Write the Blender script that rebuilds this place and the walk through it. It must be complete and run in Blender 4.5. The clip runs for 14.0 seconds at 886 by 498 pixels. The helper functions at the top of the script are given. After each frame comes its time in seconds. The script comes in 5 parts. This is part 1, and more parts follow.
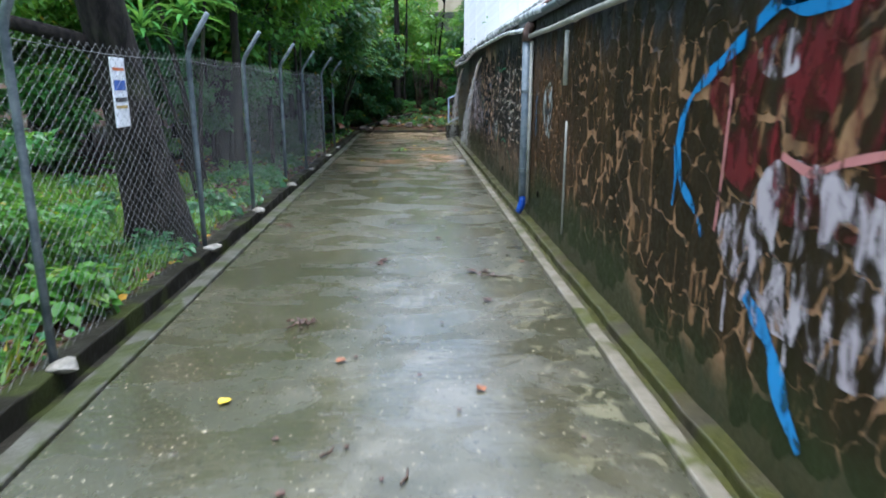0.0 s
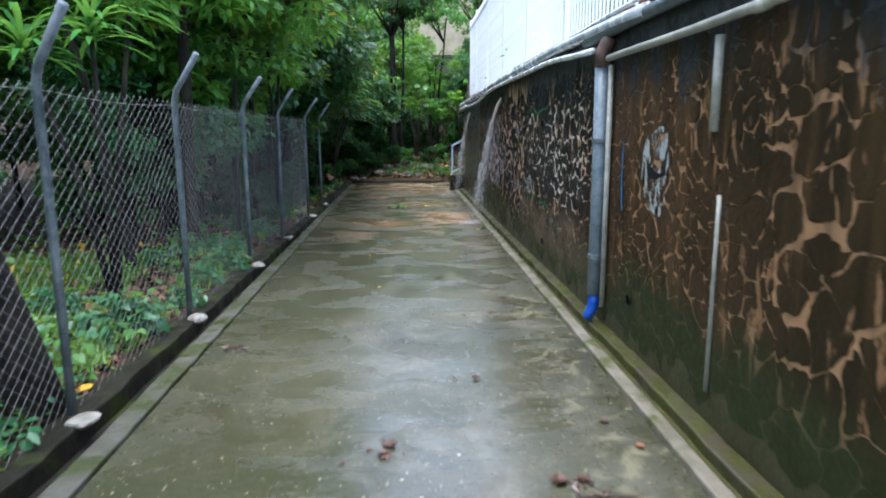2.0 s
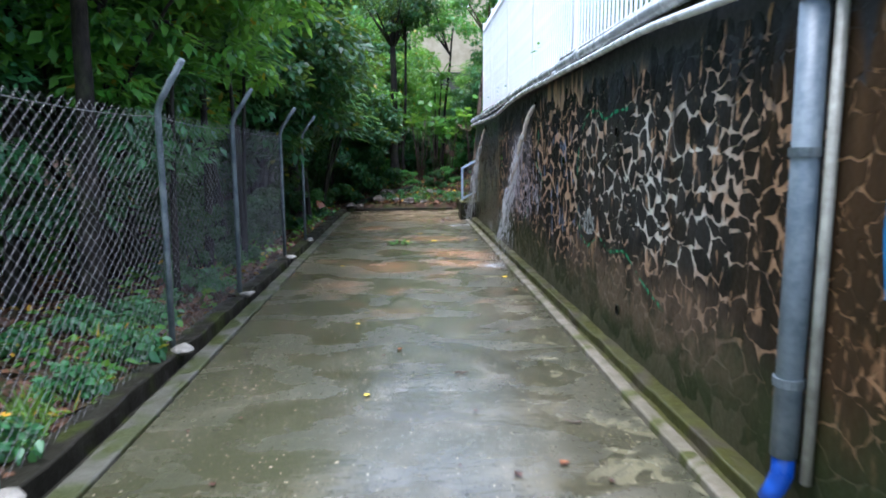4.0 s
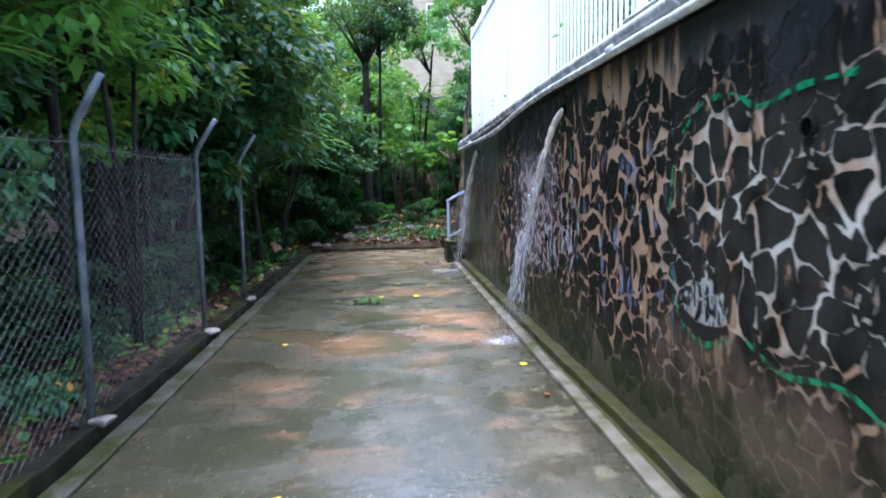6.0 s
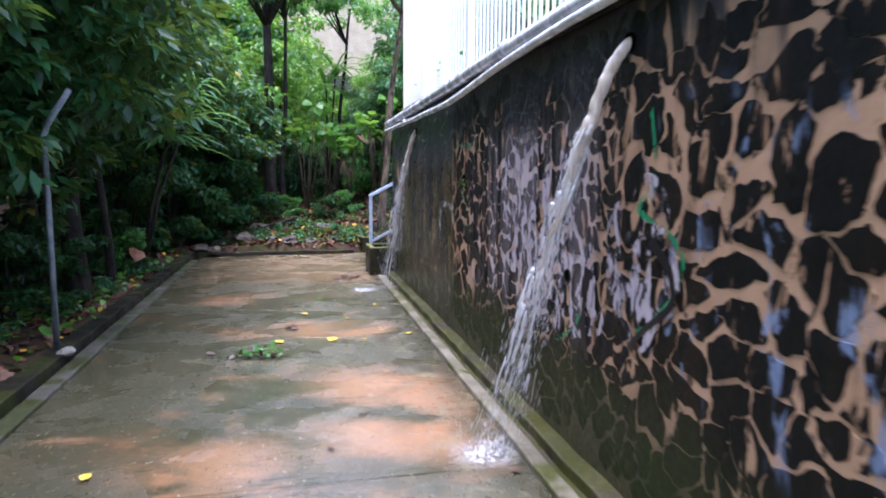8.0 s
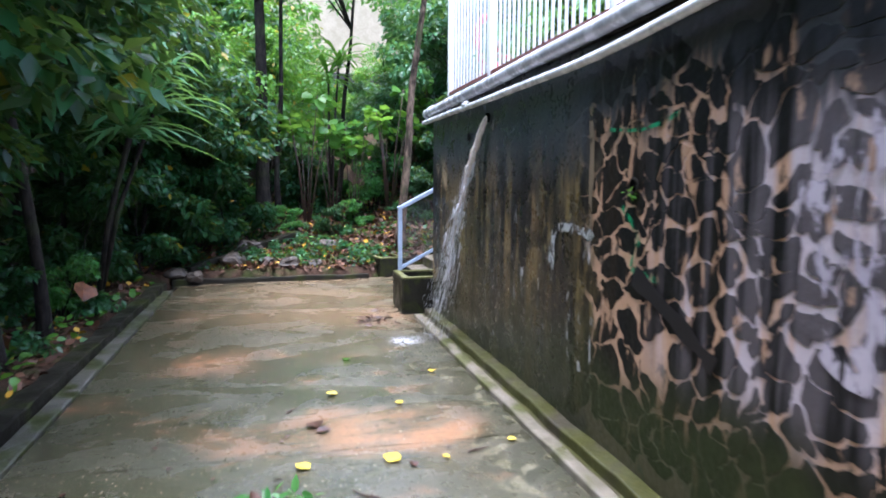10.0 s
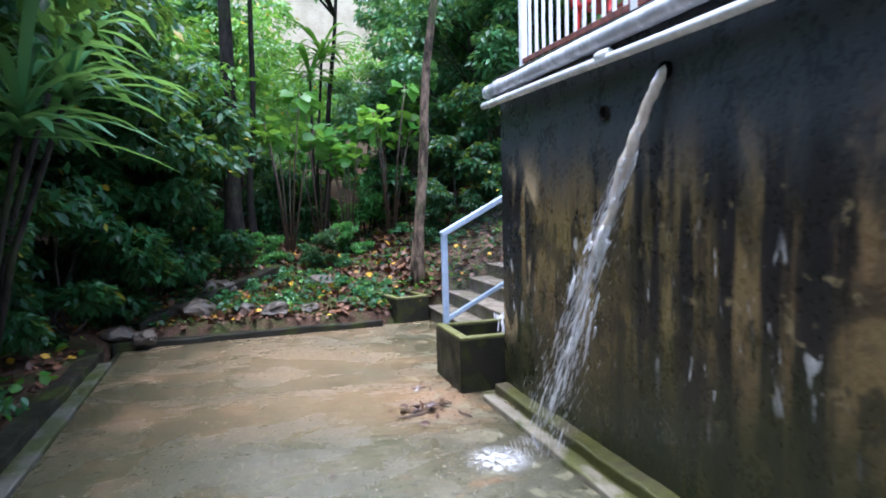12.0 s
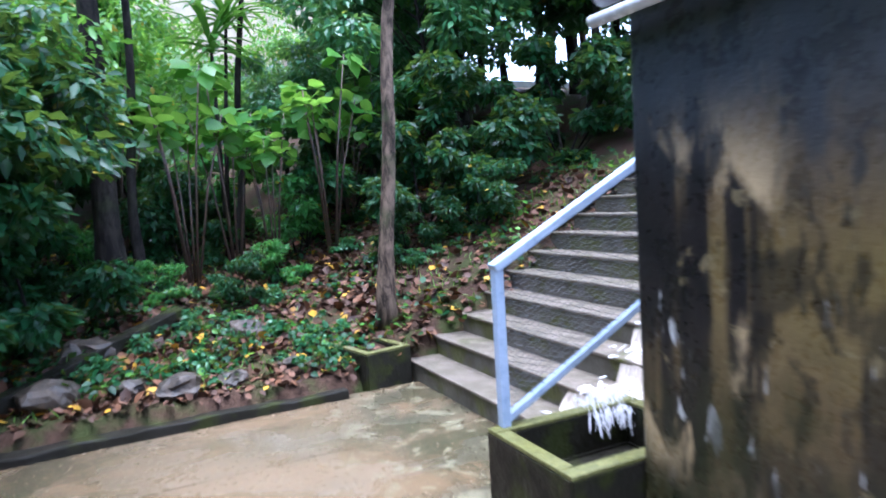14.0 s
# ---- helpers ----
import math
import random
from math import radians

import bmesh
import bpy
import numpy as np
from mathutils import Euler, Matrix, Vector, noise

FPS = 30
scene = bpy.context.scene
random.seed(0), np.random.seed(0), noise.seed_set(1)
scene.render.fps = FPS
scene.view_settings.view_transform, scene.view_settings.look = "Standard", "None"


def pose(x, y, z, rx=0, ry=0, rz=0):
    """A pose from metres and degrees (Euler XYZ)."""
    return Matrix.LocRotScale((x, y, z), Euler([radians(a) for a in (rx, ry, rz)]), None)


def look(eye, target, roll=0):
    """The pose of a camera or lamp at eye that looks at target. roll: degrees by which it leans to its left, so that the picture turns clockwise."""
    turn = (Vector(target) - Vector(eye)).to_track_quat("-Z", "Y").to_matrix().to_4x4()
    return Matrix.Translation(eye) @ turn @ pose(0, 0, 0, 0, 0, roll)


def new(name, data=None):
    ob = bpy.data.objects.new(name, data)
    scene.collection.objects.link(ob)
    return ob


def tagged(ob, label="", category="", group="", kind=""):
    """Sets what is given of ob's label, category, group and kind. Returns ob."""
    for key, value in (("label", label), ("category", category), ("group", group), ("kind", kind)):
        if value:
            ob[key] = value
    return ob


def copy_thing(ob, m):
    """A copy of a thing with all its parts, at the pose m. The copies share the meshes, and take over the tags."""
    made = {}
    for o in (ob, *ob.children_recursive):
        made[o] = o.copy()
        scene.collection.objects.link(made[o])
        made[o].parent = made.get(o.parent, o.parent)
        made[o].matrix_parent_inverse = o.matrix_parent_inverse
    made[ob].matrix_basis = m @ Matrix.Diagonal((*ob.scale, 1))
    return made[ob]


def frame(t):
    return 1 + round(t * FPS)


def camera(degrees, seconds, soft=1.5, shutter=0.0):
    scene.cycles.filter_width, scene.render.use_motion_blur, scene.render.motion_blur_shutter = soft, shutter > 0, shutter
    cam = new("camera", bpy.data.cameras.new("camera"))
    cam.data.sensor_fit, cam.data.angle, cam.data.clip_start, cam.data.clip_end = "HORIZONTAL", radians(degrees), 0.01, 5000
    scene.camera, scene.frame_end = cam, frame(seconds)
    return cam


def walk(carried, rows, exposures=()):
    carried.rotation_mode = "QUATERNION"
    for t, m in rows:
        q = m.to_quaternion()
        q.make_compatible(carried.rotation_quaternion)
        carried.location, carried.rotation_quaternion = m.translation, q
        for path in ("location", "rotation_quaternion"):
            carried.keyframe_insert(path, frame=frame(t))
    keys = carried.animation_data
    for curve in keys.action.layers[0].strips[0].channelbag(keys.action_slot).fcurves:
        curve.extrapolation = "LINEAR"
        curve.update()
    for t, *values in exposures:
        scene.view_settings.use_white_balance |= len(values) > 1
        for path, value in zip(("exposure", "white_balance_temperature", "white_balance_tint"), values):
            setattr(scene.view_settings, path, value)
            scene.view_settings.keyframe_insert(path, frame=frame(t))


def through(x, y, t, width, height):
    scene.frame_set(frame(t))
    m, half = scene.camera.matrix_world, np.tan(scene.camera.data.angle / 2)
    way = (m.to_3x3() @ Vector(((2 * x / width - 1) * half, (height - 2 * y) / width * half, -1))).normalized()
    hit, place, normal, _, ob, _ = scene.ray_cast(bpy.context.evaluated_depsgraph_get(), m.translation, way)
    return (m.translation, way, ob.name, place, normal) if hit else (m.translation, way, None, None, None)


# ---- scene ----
cam = camera(69.1, 14.0, soft=1.8, shutter=0.5)
METRES, EYE, TILT, LEAN, TURN = 19.0, 1.6, -0.5, 0.0, -2.55
ROWS = [
    (0.0, 0.0, 0.0, 0.0, 0.02, -13.61, -0.09),
    (0.5, -0.0035, 0.0348, 0.0011, 0.21, -12.92, -0.21),
    (1.0, -0.0085, 0.0725, 0.0026, -0.57, -11.94, 0.1),
    (1.5, -0.0115, 0.1074, 0.0028, -0.99, -10.59, -0.1),
    (2.0, -0.0168, 0.1442, 0.0023, -0.69, -9.77, 0.17),
    (2.5, -0.016, 0.177, 0.0025, -1.14, -8.43, 0.28),
    (3.0, -0.0208, 0.2128, 0.0015, -0.43, -8.21, 0.31),
    (5.5, -0.0271, 0.3883, -0.001, -1.58, -5.85, 0.84),
    (6.0, -0.0254, 0.4263, -0.0, -2.36, -5.04, 0.99),
    (6.5, -0.0282, 0.4621, 0.0012, -3.85, -4.4, 0.28),
    (7.0, -0.0248, 0.5012, 0.0016, -7.41, -4.49, 0.12),
    (7.5, -0.0286, 0.5374, 0.0017, -9.42, -5.3, -0.43),
    (8.0, -0.029, 0.5733, 0.0033, -10.26, -5.97, -0.3),
    (8.5, -0.0339, 0.6061, 0.0025, -10.08, -6.21, -0.21),
    (11.0, -0.0554, 0.782, 0.005, -13.53, -4.57, 0.79),
    (11.5, -0.0574, 0.8164, 0.0041, -14.25, -4.26, 1.62),
    (12.0, -0.0665, 0.8529, 0.004, -14.81, -3.92, 1.66),
    (12.5, -0.0678, 0.8857, 0.0036, -17.24, -4.18, 1.88),
    (13.0, -0.0681, 0.9236, 0.0047, -19.05, -3.72, 1.38),
    (13.5, -0.068, 0.9573, 0.0058, -21.74, -4.58, 2.52),
    (14.0, -0.0673, 0.9945, 0.0075, -23.43, -3.98, 3.62),
]
STOPS = [(0.0, 2.1, 5600.0, 9.0), (3.0, 2.15, 5600.0, 12.0), (6.0, 2.46, 5250.0, 19.0), (8.5, 2.6, 5500.0, 26.0), (11.0, 2.8, 5400.0, 17.0), (12.0, 2.65, 5300.0, 17.0), (12.8, 2.95, 4900.0, 18.0), (14.0, 2.85, 5000.0, 19.0)]
walk(cam, [(t, pose(0, 0, EYE, TILT, LEAN, TURN) @ pose(METRES * x, METRES * y, METRES * z, 90 + pitch, roll, yaw)) for t, x, y, z, yaw, pitch, roll in ROWS], STOPS)

# ---- world, sun, exposure ----
world = bpy.data.worlds.new("overcast_sky")
scene.world = world
world.use_nodes = True
wn = world.node_tree.nodes
sky = wn.new("ShaderNodeTexSky")
sky.sky_type = "NISHITA"
sky.sun_disc = False
sky.sun_elevation, sky.sun_rotation = radians(86), radians(194)
sky.air_density, sky.dust_density, sky.ozone_density = 1.0, 2.0, 1.0
pale = wn.new("ShaderNodeHueSaturation")
pale.inputs["Saturation"].default_value = 0.6
world.node_tree.links.new(sky.outputs[0], pale.inputs["Color"])
world.node_tree.links.new(pale.outputs[0], wn["Background"].inputs["Color"])
wn["Background"].inputs["Strength"].default_value = 0.15
sun = new("sun", bpy.data.lights.new("sun", "SUN"))
sun.data.energy, sun.data.angle, sun.data.color = 1.6, radians(45), (1.0, 0.97, 0.92)
sun.matrix_world = look((-0.5, -2.0, 29), (0, 0, 0))


# ---- node helpers ----
class Mat:
    """A procedural material with short helpers for its nodes."""

    def __init__(self, name, rough=0.6, spec=0.5):
        self.m = bpy.data.materials.new(name)
        self.m.use_nodes = True
        self.t = self.m.node_tree
        self.b = self.t.nodes["Principled BSDF"]
        self.b.inputs["Roughness"].default_value = rough
        self.b.inputs["Specular IOR Level"].default_value = spec
        self.geo = self.t.nodes.new("ShaderNodeNewGeometry")
        self.pos = self.geo.outputs["Position"]

    def put(self, socket, value):
        if isinstance(value, bpy.types.NodeSocket):
            self.t.links.new(value, socket)
        elif isinstance(value, tuple) and len(value) == 3 and len(socket.default_value) == 4:
            socket.default_value = (*value, 1)
        else:
            socket.default_value = value

    def coords(self, kind="Object"):
        return self.t.nodes.new("ShaderNodeTexCoord").outputs[kind]

    def noise(self, scale, detail=3, vec=None, stretch=None, rough=0.55, warp=0.0):
        n = self.t.nodes.new("ShaderNodeTexNoise")
        n.inputs["Scale"].default_value, n.inputs["Detail"].default_value = scale, detail
        n.inputs["Roughness"].default_value, n.inputs["Distortion"].default_value = rough, warp
        v = vec or self.pos
        if stretch:
            mp = self.t.nodes.new("ShaderNodeMapping")
            mp.inputs["Scale"].default_value = stretch
            self.put(mp.inputs["Vector"], v)
            v = mp.outputs[0]
        self.put(n.inputs["Vector"], v)
        return n.outputs[0]

    def axis(self, k, vec=None):
        s = self.t.nodes.new("ShaderNodeSeparateXYZ")
        self.put(s.inputs[0], vec or self.pos)
        return s.outputs[k]

    def math(self, op, a, b=0.5, clamp=False):
        n = self.t.nodes.new("ShaderNodeMath")
        n.operation, n.use_clamp = op, clamp
        self.put(n.inputs[0], a)
        self.put(n.inputs[1], b)
        return n.outputs[0]

    def step(self, v, lo, hi, a=0.0, b=1.0):
        n = self.t.nodes.new("ShaderNodeMapRange")
        n.interpolation_type = "SMOOTHSTEP"
        for k, x in zip(("Value", "From Min", "From Max", "To Min", "To Max"), (v, lo, hi, a, b)):
            self.put(n.inputs[k], x)
        return n.outputs[0]

    def mix(self, f, a, b):
        n = self.t.nodes.new("ShaderNodeMix")
        n.data_type = "RGBA"
        self.put(n.inputs[0], f)
        self.put(n.inputs[6], a)
        self.put(n.inputs[7], b)
        return n.outputs[2]

    def bump(self, h, strength=0.4, dist=0.01):
        n = self.t.nodes.new("ShaderNodeBump")
        n.inputs["Strength"].default_value, n.inputs["Distance"].default_value = strength, dist
        self.put(n.inputs["Height"], h)
        self.put(self.b.inputs["Normal"], n.outputs[0])

    def color(self, c):
        self.put(self.b.inputs["Base Color"], c)

    def rough(self, r):
        self.put(self.b.inputs["Roughness"], r)

    def rand(self):
        return self.t.nodes.new("ShaderNodeObjectInfo").outputs["Random"]

    def island(self):
        return self.geo.outputs["Random Per Island"]

    def window(self, k, lo, hi, soft):
        """One inside lo..hi along axis k, fading over soft metres."""
        a = self.step(self.axis(k), lo - soft, lo + soft)
        b = self.step(self.axis(k), hi - soft, hi + soft, 1.0, 0.0)
        return self.math("MULTIPLY", a, b)


def simple(name, color, color2, scale=8.0, rough=0.6, bump=0.2, metal=0.0, spec=0.5):
    """Two shades by noise at two scales, with a fine relief."""
    k = Mat(name, rough, spec)
    v = k.coords()
    f = k.math("ADD", k.math("MULTIPLY", k.noise(scale, 4, v), 0.7), k.math("MULTIPLY", k.noise(scale * 6, 3, v), 0.3))
    k.color(k.mix(k.step(f, 0.35, 0.65), color, color2))
    k.rough(k.step(f, 0.3, 0.7, rough - 0.1, rough + 0.12))
    k.b.inputs["Metallic"].default_value = metal
    k.bump(k.noise(scale * 8, 4, v), bump, 0.004)
    return k.m


# ---- materials ----
def wall_material(name, stone):
    k = Mat(name, 0.5, 0.12 if stone else 0.35)
    y, z = k.axis(1), k.axis(2)
    big, mid, fine = k.noise(0.9, 3), k.noise(5, 4), k.noise(30, 4)
    streak = k.noise(1.0, 4, stretch=(1, 7, 0.45))
    tan = k.mix(mid, k.mix(k.step(y, 7.5, 9.0), (0.20, 0.10, 0.042), (0.33, 0.19, 0.105)), k.mix(k.step(y, 7.5, 9.0), (0.38, 0.215, 0.105), (0.50, 0.325, 0.20)))
    tan = k.mix(k.step(k.noise(10, 5, stretch=(1, 1.3, 0.8), warp=0.5), 0.57, 0.65, 0.0, 0.85), tan, (0.022, 0.019, 0.012))
    if stone:
        base = k.mix(fine, k.mix(k.step(y, 7.5, 8.5), (0.010, 0.008, 0.003), (0.003, 0.0035, 0.003)), k.mix(k.step(y, 7.5, 8.5), (0.030, 0.020, 0.008), (0.011, 0.011, 0.009)))
        base = k.mix(k.math("MULTIPLY", k.step(k.noise(6, 5, stretch=(1, 1.7, 0.55), warp=0.5), 0.6, 0.65), 0.85), base, tan)
        wash = k.math("MULTIPLY", k.math("MULTIPLY", k.step(y, 7.6, 8.6, 1.0, 0.15), k.step(y, 4.9, 5.6, 0.55, 1.0)), k.step(streak, 0.46, 0.66))
        base = k.mix(k.math("MULTIPLY", wash, 0.7), base, (0.085, 0.048, 0.018))
        warm = k.math("MULTIPLY", k.window(1, 5.4, 7.9, 0.5), k.step(big, 0.3, 0.6))
        base = k.mix(k.math("MULTIPLY", warm, 0.6), base, (0.075, 0.04, 0.019))
    else:
        base = tan
    grime = k.math("MULTIPLY", k.step(k.noise(2.0, 5, stretch=(1, 2.2, 0.7), warp=0.4), 0.5, 0.68), 0.55)
    base = k.mix(k.math("MULTIPLY", grime, k.step(y, 7.5, 8.8, 1.0, 0.15 if stone else 0.7)), base, k.mix(fine, (0.014, 0.011, 0.006), (0.04, 0.026, 0.012)))
    # bleached, once painted stretches
    white = k.math("MULTIPLY", k.window(1, 8.6, 11.4, 0.5), k.window(2, 0.85, 1.9, 0.15))
    base = k.mix(k.math("MULTIPLY", white, k.step(mid, 0.3, 0.6, 0.0, 0.03 if stone else 0.9)), base, (0.62, 0.60, 0.52))
    lilac = k.math("MULTIPLY", k.window(1, 13.9, 16.2, 0.3), k.window(2, 0.65, 1.9, 0.15))
    base = k.mix(k.math("MULTIPLY", lilac, k.step(streak, 0.42, 0.56, 0.0, 0.16 if stone else 0.9)), base, (0.46, 0.41, 0.43))
    blue = k.math("MULTIPLY", k.window(1, 11.4, 13.4, 0.3), k.window(2, 0.7, 1.8, 0.2))
    base = k.mix(k.math("MULTIPLY", blue, k.step(k.noise(5.5, 4, stretch=(1, 1.5, 0.7), warp=0.7), 0.58, 0.66, 0.0, 0.75)), base, k.mix(fine, (0.10, 0.15, 0.27), (0.30, 0.36, 0.48)))
    # black growth under the coping, green growth at the foot
    damp = k.math("ADD", z, k.math("MULTIPLY", k.math("SUBTRACT", streak, 0.5), 1.5))
    damp = k.math("SUBTRACT", damp, k.math("MULTIPLY", k.window(1, 11.3, 13.7, 0.5), 0.3))
    top = k.step(damp, 1.95 if stone else 1.78, 2.2 if stone else 2.05)
    base = k.mix(k.math("MULTIPLY", top, 0.9 if stone else 0.98), base, k.mix(mid, (0.012, 0.013, 0.014), (0.042, 0.046, 0.050)))
    foot = k.step(k.math("ADD", z, k.math("MULTIPLY", k.math("SUBTRACT", big, 0.5), 1.3)), 0.3, 0.75, 1.0, 0.0)
    base = k.mix(k.math("MULTIPLY", foot, 0.93), base, k.mix(mid, (0.012, 0.016, 0.006), (0.035, 0.045, 0.014)))
    mud = k.math("MULTIPLY", k.window(1, 8.4, 11.7, 0.4), k.window(2, 0.28, 0.8, 0.13))
    base = k.mix(k.math("MULTIPLY", mud, k.step(k.noise(3.2, 5, warp=0.5), 0.36, 0.6, 0.1, 0.65 if stone else 0.9)), base, k.mix(mid, (0.075, 0.05, 0.03), (0.19, 0.13, 0.085)))
    # the plain far stretch: streaks and blotches of brown, green and black
    far = k.step(k.math("ADD", y, k.math("MULTIPLY", mid, 0.8)), 17.2, 17.5)
    blot = k.noise(2.4, 5, stretch=(1, 1.6, 0.8), warp=0.5)
    run = k.mix(k.step(streak, 0.42, 0.56), (0.016, 0.014, 0.013), k.mix(big, (0.16, 0.14, 0.035), (0.13, 0.072, 0.050)))
    run = k.mix(k.step(blot, 0.48, 0.58, 0.0, 0.7), run, (0.014, 0.014, 0.012))
    run = k.mix(k.step(k.noise(9, 4, warp=0.5), 0.62, 0.7, 0.0, 0.7), run, (0.20, 0.16, 0.08))
    run = k.mix(k.math("MULTIPLY", k.step(k.noise(5, 5, stretch=(1, 2.6, 0.6), warp=0.5), 0.63, 0.67), k.window(2, 0.5, 1.3, 0.2)), run, (0.42, 0.42, 0.40))
    pale = k.math("MULTIPLY", k.step(k.noise(1.5, 5, stretch=(1, 2.4, 0.8), warp=0.6), 0.5, 0.6), k.window(1, 20.3, 21.0, 0.12))
    run = k.mix(k.math("MULTIPLY", pale, k.window(2, 0.5, 1.75, 0.25)), run, (0.55, 0.41, 0.22))
    run = k.mix(k.step(k.noise(6, 6, stretch=(1, 1.6, 0.6), rough=0.65, warp=0.4), 0.52, 0.6, 0.0, 0.75), run, (0.010, 0.010, 0.009))
    # bluish sheen of the wet upper wall, painted into the base colour
    run = k.mix(k.step(k.math("ADD", z, k.math("MULTIPLY", streak, 0.6)), 1.7, 2.3, 0.0, 0.9), run, k.mix(mid, (0.022, 0.026, 0.032), (0.066, 0.076, 0.088)))
    run = k.mix(k.math("MULTIPLY", k.step(k.math("ADD", z, k.math("MULTIPLY", k.math("SUBTRACT", blot, 0.5), 1.6)), 0.4, 1.0, 1.0, 0.0), 0.85), run, k.mix(fine, (0.006, 0.008, 0.004), (0.026, 0.032, 0.010)))
    base = k.mix(far, base, run)
    k.color(base)
    k.rough(k.math("SUBTRACT", k.step(k.math("ADD", mid, fine), 0.7, 1.3, 0.42, 0.68), k.math("MULTIPLY", far, 0.22)))
    k.bump(k.math("ADD", k.math("MULTIPLY", mid, 0.6), k.math("MULTIPLY", fine, 0.5)), 0.55, 0.012)
    return k.m


def concrete_material():
    k = Mat("wet_concrete", 0.3, 0.85)
    big, mid, fine = k.noise(0.55, 3), k.noise(2.6, 5, warp=0.6), k.noise(60, 3)
    grain = k.noise(16, 5, rough=0.7)
    c = k.mix(k.step(big, 0.35, 0.65), (0.040, 0.037, 0.018), (0.088, 0.080, 0.050))
    c = k.mix(k.step(mid, 0.42, 0.68, 0.0, 0.6), c, (0.155, 0.142, 0.105))
    c = k.mix(k.math("MULTIPLY", k.step(k.noise(1.1, 5, warp=0.8), 0.42, 0.64), 0.65), c, (0.040, 0.043, 0.023))
    c = k.mix(k.step(grain, 0.54, 0.66, 0.0, 0.6), c, (0.036, 0.034, 0.025))
    c = k.mix(k.step(grain, 0.3, 0.4, 0.35, 0.0), c, (0.20, 0.19, 0.15))
    # orange silt, washed into tongues over the far half
    ragged = k.noise(1.5, 5, stretch=(0.7, 1.2, 1), warp=0.8)
    silt = k.math("MULTIPLY", k.window(1, 11.5, 20.5, 1.5), k.step(ragged, 0.54, 0.74, 0.0, 0.7))
    for y0, y1, x0, x1, w in ((14.3, 16.0, 0.1, 1.1, 0.35), (17.1, 17.7, -0.1, 0.9, 0.22), (13.9, 14.7, -1.0, -0.2, 0.25), (12.7, 13.3, -1.5, -0.8, 0.22), (18.9, 19.7, -1.4, -0.7, 0.25), (20.4, 21.3, 0.5, 1.2, 0.3)):
        spot = k.math("MULTIPLY", k.window(1, y0, y1, w), k.window(0, x0, x1, w))
        silt = k.math("MAXIMUM", silt, k.math("MULTIPLY", spot, k.step(ragged, 0.34, 0.56)))
    c = k.mix(k.math("MULTIPLY", silt, k.step(grain, 0.3, 0.7, 0.9, 0.6)), c, (0.33, 0.175, 0.09))
    late = k.math("MULTIPLY", k.step(k.axis(1), 19.0, 21.5), k.step(k.noise(0.9, 3, stretch=(0.6, 1.3, 1), warp=0.2), 0.3, 0.6, 0.4, 1.0))
    c = k.mix(k.math("MULTIPLY", late, 0.85), c, (0.16, 0.108, 0.058))
    # darker olive towards both edges, on the left starting past the middle
    edge = k.math("ADD", k.step(k.axis(0), -1.6, 0.2, 1.0, 0.0), k.step(k.axis(0), 0.75, 1.2))
    c = k.mix(k.math("MULTIPLY", k.math("MULTIPLY", edge, k.step(mid, 0.34, 0.56)), 0.8), c, (0.040, 0.040, 0.020))
    scum = k.math("MULTIPLY", k.step(k.axis(0), 0.45, 0.95), k.step(k.noise(5, 5, warp=0.8), 0.54, 0.62))
    c = k.mix(k.math("MULTIPLY", scum, 0.55), c, (0.22, 0.20, 0.12))
    pit = k.noise(70, 4, rough=0.7)
    c = k.mix(k.step(pit, 0.57, 0.66, 0.0, 0.6), c, (0.026, 0.023, 0.015))
    c = k.mix(k.step(pit, 0.25, 0.34, 0.6, 0.0), c, (0.26, 0.24, 0.19))
    c = k.mix(k.step(k.noise(38, 2), 0.67, 0.71, 0.0, 0.85), c, (0.03, 0.020, 0.011))
    c = k.mix(k.step(k.noise(31, 2), 0.30, 0.325, 0.85, 0.0), c, (0.33, 0.29, 0.20))
    k.color(c)
    pool = k.step(k.noise(1.7, 5, stretch=(0.8, 1.3, 1), warp=0.6), 0.46, 0.54)
    k.rough(k.math("SUBTRACT", k.step(grain, 0.3, 0.7, 0.24, 0.40), k.math("MULTIPLY", pool, 0.18)))
    rip = k.noise(15, 5, stretch=(0.45, 1.8, 1), warp=0.5)
    k.bump(k.math("ADD", k.math("MULTIPLY", grain, k.step(pool, 0.0, 1.0, 0.75, 0.10)), k.math("MULTIPLY", rip, k.step(pool, 0.0, 1.0, 0.4, 0.85))), 0.42, 0.012)
    return k.m


def kerb_material(name, moss, bare=(0.23, 0.215, 0.17), bloom=(0.11, 0.11, 0.025), spec=0.4):
    k = Mat(name, 0.5, spec)
    mid, fine = k.noise(4, 4), k.noise(35, 4)
    c = k.mix(k.step(mid, 0.35, 0.7), bare, (bare[0] * 0.6, bare[1] * 0.6, bare[2] * 0.5))
    c = k.mix(k.step(k.noise(3, 4, warp=0.5), 0.62 - moss * 0.4, 0.72 - moss * 0.35), c, k.mix(fine, (0.022, 0.028, 0.008), bloom))
    k.color(c)
    k.rough(k.step(mid, 0.3, 0.7, 0.3, 0.65))
    k.bump(fine, 0.6, 0.01)
    return k.m


